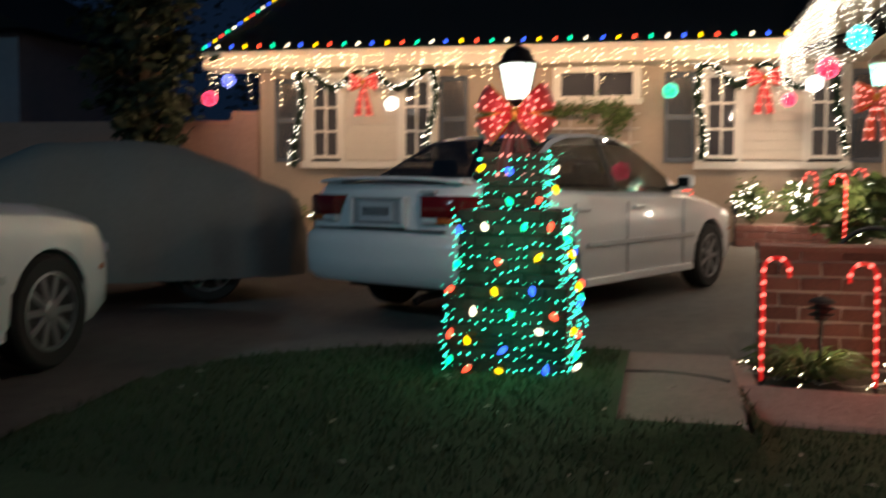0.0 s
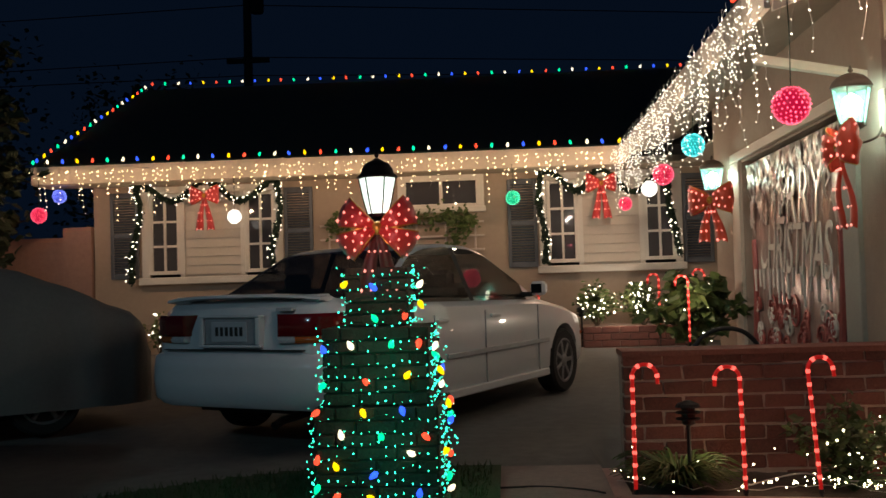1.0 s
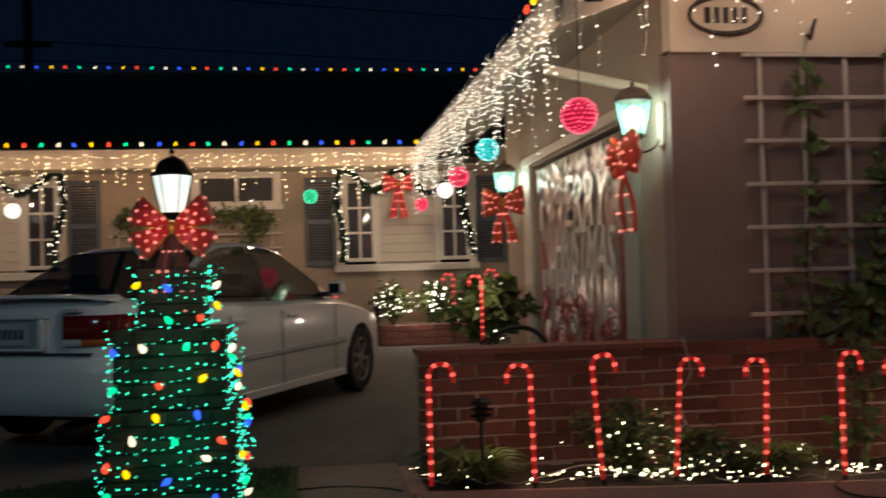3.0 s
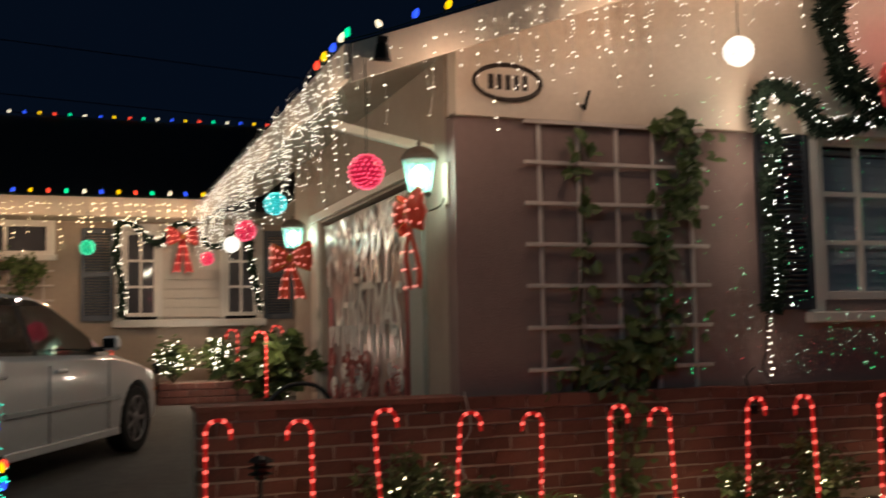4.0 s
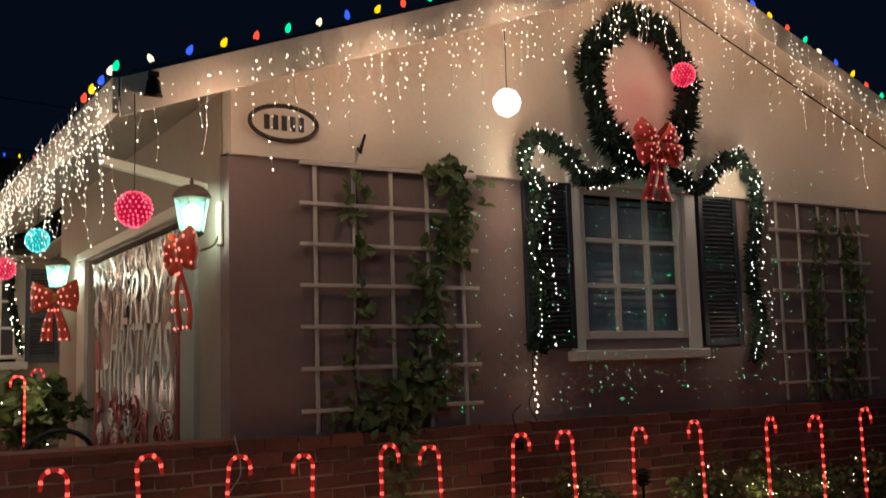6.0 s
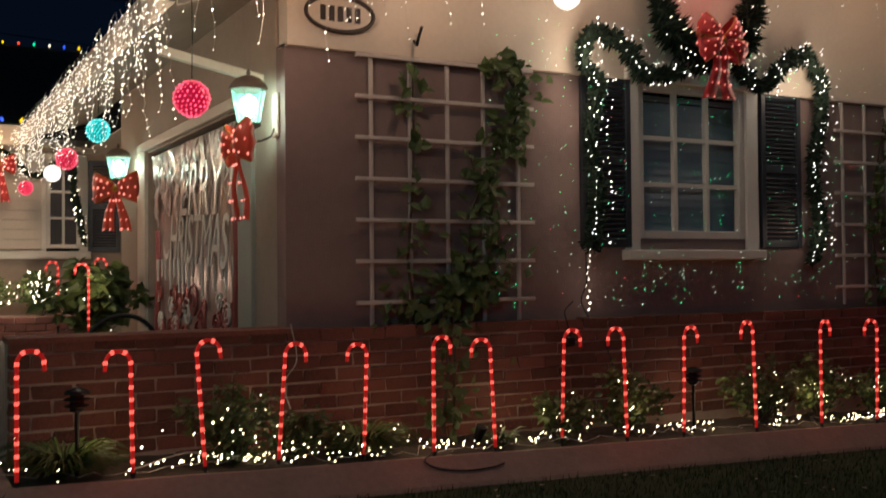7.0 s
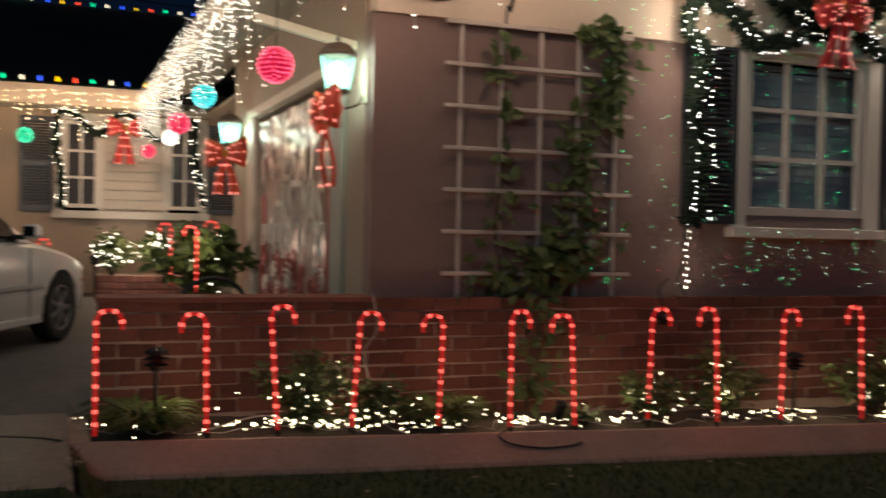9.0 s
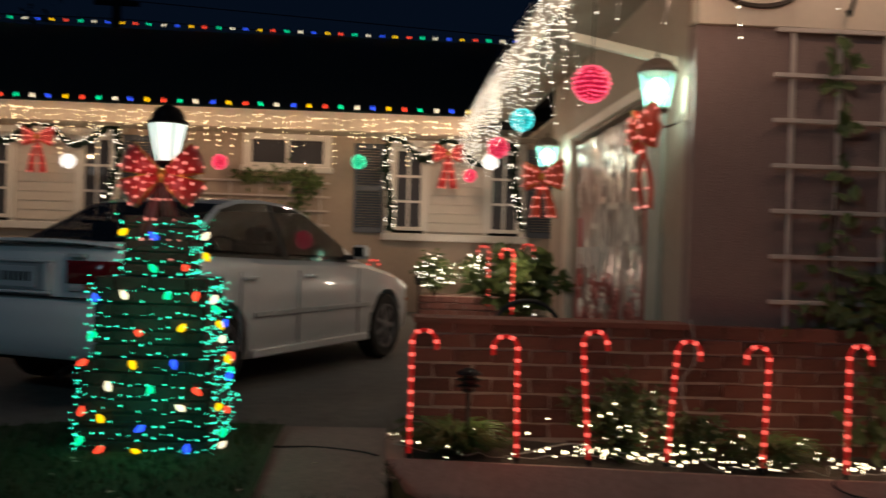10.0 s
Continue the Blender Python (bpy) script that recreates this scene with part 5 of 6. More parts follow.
hose = tagged(mesh_ob("garden_hose", add_tube(bmesh.new(), curve_pts([(x, y, kerb_top(x, y) + 0.009) for x, y in ((2.05, 4.80), (1.98, 4.73), (2.04, 4.69), (2.2, 4.668), (2.36, 4.675), (2.44, 4.69))]), 0.005, 6), M_STAKE), "dark cable looped over the kerb", "cable")
cable = tagged(mesh_ob("driveway_cable", add_tube(bmesh.new(), curve_pts([(-1.0, 5.95, 0.03), (-0.7, 5.75, 0.022), (-0.4, 5.8, 0.012), (-0.15, 5.7, 0.012), (-0.05, 5.6, 0.012)]), 0.006, 6), M_STAKE), "dark cable lying across the path", "cable")
cable.matrix_world = resized(0.85)

# ---- back planting ----
BZ = ground_z(0, 11.6)
for x, y, rx, rz, k, nb in [(0.46, 11.85, 0.28, 0.42, 700, 52), (1.00, 11.9, 0.32, 0.44, 700, 56), (-0.35, 12.1, 0.22, 0.36, 260, 4), (-5.15, 12.15, 0.25, 0.45, 300, 14), (-4.75, 12.15, 0.25, 0.45, 300, 14)]:
    shrub((x, y, BZ + (0.22 if x > 0 else 0.0)), rx, rz, k, 0.06, "green shrub hung with white lights by the house", nb, br=0.010, group="shrubs by the house")
plant = shrub((1.10, 9.22, 0.46), 0.46, 0.66, 900, 0.135, "broad-leaved shrub in a pot by the garage door", 26, br=0.008, group="shrubs by the house")
M_POT = mat("dark_pot", (0.05, 0.035, 0.03), 0.8, var=0.3)
pot = tagged(mesh_ob("plant_pot", add_lathe(bmesh.new(), [(0.16, ground_z(1, 9.45) - 0.02), (0.19, 0.30), (0.21, 0.45), (0.21, 0.47), (0.18, 0.47), (0.17, 0.44)], 20, (1.05, 9.45, 0)), M_POT, smooth=True), "dark round pot standing by the garage door", "pot")
for x, y, z, d, rot in [(0.99, 8.86, 0.575, -1, 8), (0.86, 9.66, 0.60, -1, 20), (1.28, 9.66, 0.63, -1, 12), (-0.30, 11.9, BZ + 0.02, 1, 0)]:
    copy_thing(first, Matrix.Translation((x, y, z)) @ Matrix.Rotation(radians(rot if d > 0 else 180 + rot), 4, "Z"))
ledge = tagged(empty("brick_planter", Matrix.Translation((1.0, 9.4, 0))), "low brick planter beside the garage door", "planter")
part("core", box(-0.45, 0.42, -0.5, 0.65, 0.05, 0.46), M_MORTAR, ledge)
back_bed = tagged(empty("back_planter", Matrix.Translation((0.85, 11.85, 0))), "low brick planter under the picture window", "planter")
part("core", box(-0.55, 0.62, -0.22, 0.55, BZ - 0.1, BZ + 0.22), M_MORTAR, back_bed)
lamp("shrub_string_light", (0.72, 11.46, BZ + 0.55), 8.5, COOLWHITE, 0.03)
lamp("shrub_string_light", (-4.95, 11.85, BZ + 0.35), 1.2, WARM, 0.12)
lamp("pot_string_light", (0.98, 8.70, 1.05), 3.4, COOLWHITE, 0.03)
cart = tagged(mesh_ob("garden_cart_handle", add_tube(bmesh.new(), curve_pts([(0.54, 6.3, -0.02), (0.54, 6.3, 0.4), (0.55, 6.3, 0.68), (0.64, 6.3, 0.80), (0.76, 6.3, 0.835), (0.88, 6.3, 0.80), (0.96, 6.3, 0.68), (0.97, 6.3, 0.4), (0.97, 6.3, -0.02)]), 0.014, 8), M_STAKE, smooth=True), "black curved tube handle standing behind the brick wall", "handle")
flood = tagged(empty("floodlight", Matrix.Translation((0.98, OY - 0.05, rake_z(0.98) - 0.06))), "small unlit dark floodlight at the gable corner", "floodlight")
part("housing", add_lathe(bmesh.new(), [(0.02, 0.0), (0.035, -0.02), (0.045, -0.09), (0.05, -0.10)], 12), M_BLACK, flood, "", True)
part("mount", box(-0.025, 0.025, -0.02, 0.04, 0.0, 0.03), M_BLACK, flood)
path_light((0.28, 11.7, BZ + 0.05), "unlit black garden path light by the house")

# ---- oval number plaque (unlettered) and hook ----
plaque = tagged(empty("number_plaque", Matrix.Translation((1.86, GY - 0.046, 2.605))), "oval cream house plaque with dark rim", "plaque")
ell = [(0.215 * math.cos(a), 0.105 * math.sin(a)) for a in [2 * math.pi * i / 32 for i in range(32)]]
part("board", prism(ell, "y", -0.02, -0.002), M_CREAM, plaque)
M_BROWN = mat("dark_brown_paint", (0.03, 0.018, 0.012), 0.5)
part("rim", add_tube(bmesh.new(), [(1.0 * x, -0.022, z) for x, z in ell], 0.014, 6, closed=True), M_BROWN, plaque, "dark oval rim")
for i in range(5):
    part("bar", box(-0.125 + 0.055 * i, -0.092 + 0.055 * i, -0.026, -0.018, -0.045, 0.045), M_BROWN, plaque)
hook = tagged(mesh_ob("wall_hook", add_tube(bmesh.new(), [(2.36, GY - 0.046, 2.50), (2.345, GY - 0.11, 2.46), (2.36, GY - 0.12, 2.53), (2.38, GY - 0.11, 2.575)], 0.010, 6), M_BLACK), "small black metal hook on the gable", "hook")
light_cable = tagged(mesh_ob("light_cable", add_tube(bmesh.new(), curve_pts([(3.64, GY - 0.05, 1.2), (3.66, GY - 0.03, 1.0), (3.62, GY - 0.03, 0.85), (3.72, GY - 0.14, 0.60), (3.78, GY - 0.2, 0.35)]), 0.004, 5), M_STAKE), "dark cable hanging from the garland", "cable")
drop = tagged(empty("garland_tail_lights", Matrix.Translation((3.64, GY - 0.08, 0.8))), "short drop of white lights below the garland", "string lights")
dots("fairy_lighting", [(random.uniform(-.015, .015), random.uniform(-.02, .01), 0.02 + 0.04 * i) for i in range(10)], 0.007, G_COOL, drop, kind="stuff")
lamp("garland_string_light", (3.72, GY - 0.20, 0.98), 0.22, COOLWHITE, 0.03)
lamp("garland_string_light", (3.54, GY - 0.34, 2.50), 3.6, COOLWHITE, 0.06)
lamp("garland_string_light", (3.48, GY - 0.28, 2.12), 1.5, COOLWHITE, 0.06)
lamp("garland_string_light", (5.62, GY - 0.36, 2.50), 5.2, COOLWHITE, 0.08)
lamp("garland_string_light", (5.66, GY - 0.26, 1.35), 0.8, COOLWHITE, 0.06)
lamp("garland_string_light", (3.50, GY - 0.26, 1.65), 0.7, COOLWHITE, 0.06)
lamp("wreath_string_light", (4.68, GY - 0.34, 3.08), 2.4, (1.0, 0.30, 0.28), 0.2)

# green projector light on the front wall and gable, put in as small glowing discs
laser = tagged(empty("projected_light_dots", Matrix.Translation((4.7, GY, 1.6))), "tiny green projector light dots on the wall, made as glowing discs", "light dots")
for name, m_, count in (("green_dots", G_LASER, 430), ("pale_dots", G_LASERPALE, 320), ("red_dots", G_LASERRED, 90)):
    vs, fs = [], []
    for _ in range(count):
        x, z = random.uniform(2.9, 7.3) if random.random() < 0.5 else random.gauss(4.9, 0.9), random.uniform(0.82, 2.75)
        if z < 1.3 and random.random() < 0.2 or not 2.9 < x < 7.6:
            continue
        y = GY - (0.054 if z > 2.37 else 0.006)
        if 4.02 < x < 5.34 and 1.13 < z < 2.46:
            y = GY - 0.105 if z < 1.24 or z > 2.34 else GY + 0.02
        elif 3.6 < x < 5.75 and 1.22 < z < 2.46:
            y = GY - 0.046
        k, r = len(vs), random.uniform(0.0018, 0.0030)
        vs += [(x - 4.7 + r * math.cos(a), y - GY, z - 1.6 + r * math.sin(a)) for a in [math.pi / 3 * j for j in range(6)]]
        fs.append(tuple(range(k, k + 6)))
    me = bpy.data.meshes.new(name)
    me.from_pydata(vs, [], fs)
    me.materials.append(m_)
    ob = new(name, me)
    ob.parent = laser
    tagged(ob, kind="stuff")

# ---- cars ----
M_CARWHITE = mat("white_car_paint", (0.66, 0.68, 0.70), 0.30, var=0.03, scale=2, coat=0.6)
M_CARGLASS = glass("car_glass", (0.010, 0.012, 0.014), 0.02, 0.72)
M_TYRE = mat("tyre_rubber", (0.014, 0.014, 0.014), 0.85, var=0.2, scale=20)
M_ALLOY = mat("wheel_alloy", (0.22, 0.22, 0.23), 0.5, 0.5, var=0.1)
M_SEAT = mat("dark_seat_cloth", (0.05, 0.05, 0.055), 0.9, var=0.2)
M_TAIL = mat("red_tail_lens", (0.12, 0.006, 0.008), 0.15, var=0.2, scale=25, coat=0.5)
M_AMBER = mat("amber_lens", (0.40, 0.10, 0.02), 0.15, var=0.1, coat=0.5)
M_SEAM = mat("dark_seam", (0.02, 0.02, 0.02), 0.8)
M_HEADLAMP = mat("headlamp_lens", (0.35, 0.37, 0.40), 0.08, 0.3, var=0.1, coat=1.0)
# darker than the body paint: the plate recess's shade is in this grey
M_RECESS = mat("recess_shade_grey", (0.30, 0.32, 0.34), 0.5)
M_PLATE = mat("plate_face", (0.42, 0.46, 0.50), 0.4, var=0.1)
M_GREYTRIM = mat("grey_bumper_trim", (0.42, 0.44, 0.46), 0.5)
M_PANELGAP = mat("panel_gap", (0.36, 0.36, 0.37), 0.8)


def finish(ob, angle=32):
    for f in ob.data.polygons:
        f.use_smooth = True
    ob.data.set_sharp_from_angle(angle=radians(angle))
    return ob


def wheel(parent, at, r, w, spokes, outer):
    """A wheel with its axle along y; outer is the side that shows."""
    wh = empty("wheel")
    wh.parent, wh.matrix_basis = parent, Matrix.Translation(at) @ Matrix.Rotation(radians(-90 * outer), 4, "X")
    t = [(r * 0.66, -w / 2), (r * 0.93, -w / 2), (r, -w * 0.36), (r, w * 0.36), (r * 0.93, w / 2), (r * 0.70, w / 2 - 0.004), (r * 0.66, w / 2 - 0.02)]
    finish(part("tyre", add_lathe(bmesh.new(), t, 36), M_TYRE, wh))
    bm = bmesh.new()
    add_lathe(bm, [(r * 0.67, w / 2 - 0.022), (r * 0.69, w / 2 - 0.008), (r * 0.64, w / 2 - 0.004), (r * 0.60, w / 2 - 0.03), (r * 0.58, w / 2 - 0.07)], 36)
    for i in range(spokes):
        add_box(bm, r * 0.10, r * 0.63, -r * 0.065, r * 0.065, w / 2 - 0.045, w / 2 - 0.014, 0.006, 0, Matrix.Rotation(2 * math.pi * i / spokes, 4, "Z"))
    add_lathe(bm, [(r * 0.20, w / 2 - 0.05), (r * 0.20, w / 2 - 0.012), (r * 0.12, w / 2 - 0.002), (0.004, w / 2)], 16)
    part("rim", bm, M_ALLOY, wh, "silver spoked rim")
    part("brake_disc", add_lathe(bmesh.new(), [(r * 0.56, -0.01), (r * 0.56, 0.0)], 24), M_BLACK, wh)
    return wh


def sedan(name, m, label, wheel_r, spokes, rear_kit, hood=0.0):
    car = tagged(empty(name, m), label, "car", "parked cars")
    U = [0.80, 0.79, 0.74, 0.70, 0.55, 0.3, 0.0, -0.2, -0.45, -1.0, -2.0, -2.9, -3.1, -3.40, -3.48, -3.56, -3.61, -3.64]
    ZT = [z + hood for z in (0.52, 0.57, 0.64, 0.68, 0.735, 0.78, 0.825)] + [0.86 + hood * 0.6, 0.90 + hood * 0.2, 0.92, 0.945, 0.975, 0.99, 1.005, 0.99, 0.94, 0.80, 0.55]
    HW = [0.42, 0.55, 0.66, 0.70, 0.775, 0.825, 0.84, 0.845, 0.845, 0.85, 0.85, 0.84, 0.83, 0.79, 0.765, 0.715, 0.65, 0.52]
    frac = [0, 0, 0.12, 0.35, 0.58, 0.78, 0.92, 1.0, 1.0]
    us = sorted({*U, *[round(0.8 - 0.05 * i, 3) for i in range(89)], *[round(c - 0.345 + 0.03 * i, 3) for c in (0, -2.62) for i in range(24)]}, reverse=True)

    def top_z(u):
        return float(np.interp(-u, [-x for x in U], ZT))

    def half(u):
        return float(np.interp(-u, [-x for x in U], HW))
    bm = bmesh.new()
    rows = []
    for u in us:
        zt, w = top_z(u), half(u)
        zb = float(np.interp(u, [-3.64, -3.3, -2.9, 0.4, 0.8], [0.30, 0.24, 0.19, 0.19, 0.24]))
        arch = 0.0
        for c in (0.0, -2.62):
            if abs(u - c) < 0.345:
                arch = max(arch, wheel_r + math.sqrt(0.345 ** 2 - (u - c) ** 2))
        ins = [w, 0.07, 0.015, 0.0, 0.0, 0.012, 0.04, 0.12, w]
        side = []
        for f, i_ in zip(frac, ins):
            z = zb + (zt - zb) * f + (0.018 if i_ == w and f > 0.5 else 0)
            side.append((w - i_, max(z, arch) if f < 0.75 else z))
        ring = [(-y, z) for y, z in side] + [(y, z) for y, z in side[-2:0:-1]]
        rows.append([bm.verts.new((u, y, z)) for y, z in ring])
    k = len(rows[0])
    for A, B in zip(rows, rows[1:]):
        for j in range(k):
            bm.faces.new((A[j], A[(j + 1) % k], B[(j + 1) % k], B[j]))
    bm.faces.new(rows[0]), bm.faces.new(rows[-1][::-1])
    bmesh.ops.recalc_face_normals(bm, faces=bm.faces)
    finish(part("body", bm, M_CARWHITE, car, "white painted body"), 38)
    # cabin: one set of sections, cut into roof, pillars and panes
    RU = [-0.38, -0.75, -1.12, -1.35, -1.75, -2.1, -2.35, -2.65, -3.0]
    RZ = [0.90, 1.12, 1.31, 1.365, 1.385, 1.37, 1.315, 1.16, 0.985]
    cu = [round(-0.38 - 0.0655 * i, 4) for i in range(41)]
    secs = []
    for u in cu:
        zt = float(np.interp(-u, [-x for x in RU], RZ))
        zb = top_z(u) - 0.02
        hb = half(u) - 0.085
        ht = hb - max(0.0, zt - zb) * 0.42
        secs.append([(hb, zb), (ht + 0.004, max(zb + 0.004, zt - 0.032)), (ht - 0.03, max(zb + 0.006, zt - 0.005)), (0.0, zt + 0.014)])

    def cabin(name_, pick, material, label_="", lift=0.0):
        b2 = bmesh.new()
        for sgn in (-1, 1):
            for i in range(len(cu) - 1):
                for j in range(3):
                    if pick((cu[i] + cu[i + 1]) / 2, j, sgn):
                        q = [(cu[i], secs[i][j]), (cu[i + 1], secs[i + 1][j]), (cu[i + 1], secs[i + 1][j + 1]), (cu[i], secs[i][j + 1])]
                        b2.faces.new([b2.verts.new((u, sgn * (y + lift * (y > 0)), z + lift)) for u, (y, z) in q])
        bmesh.ops.remove_doubles(b2, verts=b2.verts, dist=0.0004)
        bmesh.ops.recalc_face_normals(b2, faces=b2.faces)
        return finish(part(name_, b2, material, car, label_), 30)
    cabin("roof", lambda u, j, s2: j == 1 or (j == 2 and -2.3 < u < -1.12) or (j == 0 and (u < -2.72 or u > -0.62)), M_CARWHITE)
    deck = bmesh.new()
    add_box(deck, -2.98, -0.42, -0.70, 0.70, 0.90, 0.93, 0, 0, None)
    rowsd = []
    for u in cu[1:-1]:
        i = cu.index(u)
        rowsd.append([deck.verts.new((u, sgn * (secs[i][0][0] - 0.01), secs[i][0][1] + 0.045)) for sgn in (-1, 1)])
    for A, B in zip(rowsd, rowsd[1:]):
        deck.faces.new((A[0], A[1], B[1], B[0]))
    part("interior", deck, M_SEAM, car, "dark cabin interior")
    for u, vv in ((-1.45, -0.36), (-1.45, 0.36), (-2.42, -0.38), (-2.42, 0.38)):
        part("headrest", add_box(bmesh.new(), u - 0.05, u + 0.05, vv - 0.12, vv + 0.12, 0.98, 1.17, 0.035), M_SEAT, car)
        part("seat_back", add_box(bmesh.new(), u - 0.07, u + 0.05, vv - 0.24, vv + 0.24, 0.90, 1.06, 0.04), M_SEAT, car)
    part("steering_wheel", add_tube(bmesh.new(), [(-0.92 - 0.05 * math.cos(a), 0.36 + 0.17 * math.sin(a), 0.98 + 0.11 * math.cos(a)) for a in [2 * math.pi * i / 16 for i in range(16)]], 0.012, 5, closed=True), M_SEAM, car)
    cabin("windscreen", lambda u, j, s2: j == 2 and u >= -1.12, M_CARGLASS)
    cabin("rear_window", lambda u, j, s2: j == 2 and u <= -2.3, M_CARGLASS)
    for sgn in (-1, 1):
        cabin("side_window", lambda u, j, s2: j == 0 and s2 == sgn and -1.60 < u <= -0.62, M_CARGLASS)
        cabin("side_window", lambda u, j, s2: j == 0 and s2 == sgn and -2.72 <= u < -1.66, M_CARGLASS)
        cabin("pillar", lambda u, j, s2: j == 0 and s2 == sgn and -1.66 <= u <= -1.60, M_SEAM)
        # door seams, handles, moulding, mirror
        y = sgn * 0.852
        for u in (-0.62, -1.62, -2.42):
            part("seam", box(u - 0.0016, u + 0.0016, y - 0.012, y + 0.0006, 0.27, 0.84), M_PANELGAP, car)
        for u in (-1.42, -2.28):
            part("door_handle", add_box(bmesh.new(), u - 0.08, u + 0.08, y - 0.01, y + 0.02, 0.775, 0.805, 0.008), M_CARWHITE, car)
        part("side_moulding", add_box(bmesh.new(), -2.24, -0.40, min(y, y + sgn * 0.016), max(y, y + sgn * 0.016), 0.50, 0.54, 0.005), M_GREYTRIM, car)
        part("sill", add_box(bmesh.new(), -2.24, -0.40, min(y - sgn * .03, y + sgn * 0.008), max(y - sgn * .03, y + sgn * 0.008), 0.20, 0.265, 0.01), M_CARWHITE, car)
        ya, yb = sorted((sgn * 0.845, sgn * 0.985))
        mirror = part("mirror", add_box(bmesh.new(), -0.755, -0.655, ya, yb, 0.925, 1.045, 0.028), M_CARWHITE, car, "white door mirror")
        part("mirror_glass", add_box(bmesh.new(), -0.760, -0.756, ya + 0.02, yb - 0.02, 0.945, 1.025), M_CARGLASS, mirror)
        part("mirror_foot", add_box(bmesh.new(), -0.74, -0.66, min(sgn * 0.74, sgn * 0.85), max(sgn * 0.74, sgn * 0.85), 0.915, 0.955, 0.012), M_SEAM, mirror)
        part("headlamp", add_box(bmesh.new(), 0.52, 0.735, min(sgn * 0.42, sgn * 0.70), max(sgn * 0.42, sgn * 0.70), 0.575, 0.665, 0.02), M_HEADLAMP, car)
        part("marker_lens", add_box(bmesh.new(), 0.46, 0.56, min(sgn * 0.70, sgn * 0.785), max(sgn * 0.70, sgn * 0.785), 0.50, 0.54, 0.01), M_AMBER, car)
        for u in (0.0, -2.62):
            wheel(car, (u, sgn * 0.745, wheel_r), wheel_r, 0.19, spokes, sgn)
    part("underbody", box(-3.3, 0.5, -0.60, 0.60, 0.22, 0.34), M_SEAM, car)
    if rear_kit:
        VV = [0.34, 0.40, 0.52, 0.62, 0.68, 0.73, 0.765, 0.785, 0.80]
        VU = [-3.655, -3.652, -3.642, -3.622, -3.592, -3.545, -3.48, -3.41, -3.33]

        def lens_strip(sgn, v0, v1, z0, z1, proud):
            """A lens that follows the rear round to the side of the car."""
            b3 = bmesh.new()
            k0 = np.interp([v0, v1], VV, range(len(VV)))
            ring = []
            for q in np.linspace(k0[0], k0[1], 14):
                v_, u_ = float(np.interp(q, range(len(VV)), VV)), float(np.interp(q, range(len(VV)), VU))
                lip = 0.018
                ring.append([b3.verts.new((u_ + du, sgn * (v_ - dv), z)) for du, dv, z in ((0.07, 0.05, z0), (0.0, -0.004, z0), (-proud, -0.008 - proud, z0 + lip), (-proud, -0.008 - proud, z1 - lip), (0.004, 0.0, z1), (0.08, 0.05, z1))])
            for A, B in zip(ring, ring[1:]):
                for j in range(6):
                    b3.faces.new((A[j], A[(j + 1) % 6], B[(j + 1) % 6], B[j]))
            b3.faces.new(ring[0]), b3.faces.new(ring[-1])
            bmesh.ops.recalc_face_normals(b3, faces=b3.faces)
            return b3
        for sgn in (-1, 1):
            finish(part("tail_light", lens_strip(sgn, 0.40, 0.80, 0.772, 0.915, 0.006), M_TAIL, car, "dark red tail light lens"), 40)
            finish(part("indicator_lens", lens_strip(sgn, 0.53, 0.795, 0.728, 0.770, 0.004), M_AMBER, car, "amber indicator lens"), 40)
            finish(part("reverse_lens", lens_strip(sgn, 0.405, 0.527, 0.728, 0.770, 0.004), M_GREYTRIM, car, "pale reversing lens"), 40)
            part("spoiler_foot", add_box(bmesh.new(), -3.50, -3.36, sgn * 0.56 - 0.07, sgn * 0.56 + 0.07, 0.985, 1.035, 0.012), M_CARWHITE, car)
        sp = bmesh.new()
        rws = []
        for i in range(17):
            v = -0.67 + 1.34 * i / 16
            c = 1 - (v / 0.67) ** 2
            e = 0.010 + 0.028 * (abs(v) / 0.67) ** 3
            rws.append([sp.verts.new(p) for p in ((-3.34 - 0.06 * c, v, 1.035 - e), (-3.42 - 0.06 * c, v, 1.058 - e), (-3.53 - 0.07 * c, v, 1.056 - e), (-3.54 - 0.07 * c, v, 1.038 - e), (-3.42 - 0.06 * c, v, 1.022 - e))])
        for A, B in zip(rws, rws[1:]):
            for j in range(5):
                sp.faces.new((A[j], A[(j + 1) % 5], B[(j + 1) % 5], B[j]))
        sp.faces.new(rws[0]), sp.faces.new(rws[-1])
        bmesh.ops.recalc_face_normals(sp, faces=sp.faces)
        finish(part("spoiler", sp, M_CARWHITE, car, "white boot spoiler"), 50)
        recess = part("plate_recess", add_box(bmesh.new(), -3.650, -3.55, -0.225, 0.225, 0.715, 0.895, 0.010), M_RECESS, car, "plate recess with its shade put into the grey")
        for y0, y1, z0, z1 in ((-0.265, 0.265, 0.895, 0.912), (-0.265, 0.265, 0.698, 0.715), (-0.265, -0.225, 0.715, 0.895), (0.225, 0.265, 0.715, 0.895)):
            part("surround", add_box(bmesh.new(), -3.664, -3.60, y0, y1, z0, z1, 0.006), M_CARWHITE, recess)
        plate = part("number_plate", add_box(bmesh.new(), -3.660, -3.651, -0.155, 0.155, 0.735, 0.87, 0.004), M_PLATE, car, "pale number plate in a frame")
        for i in range(6):
            part("bar", box(-3.663, -3.6605, -0.12 + 0.042 * i, -0.095 + 0.042 * i, 0.775, 0.835), M_SEAM, plate)
        part("seam", box(-3.655, -3.50, -0.60, 0.60, 0.678, 0.685), M_SEAM, car)
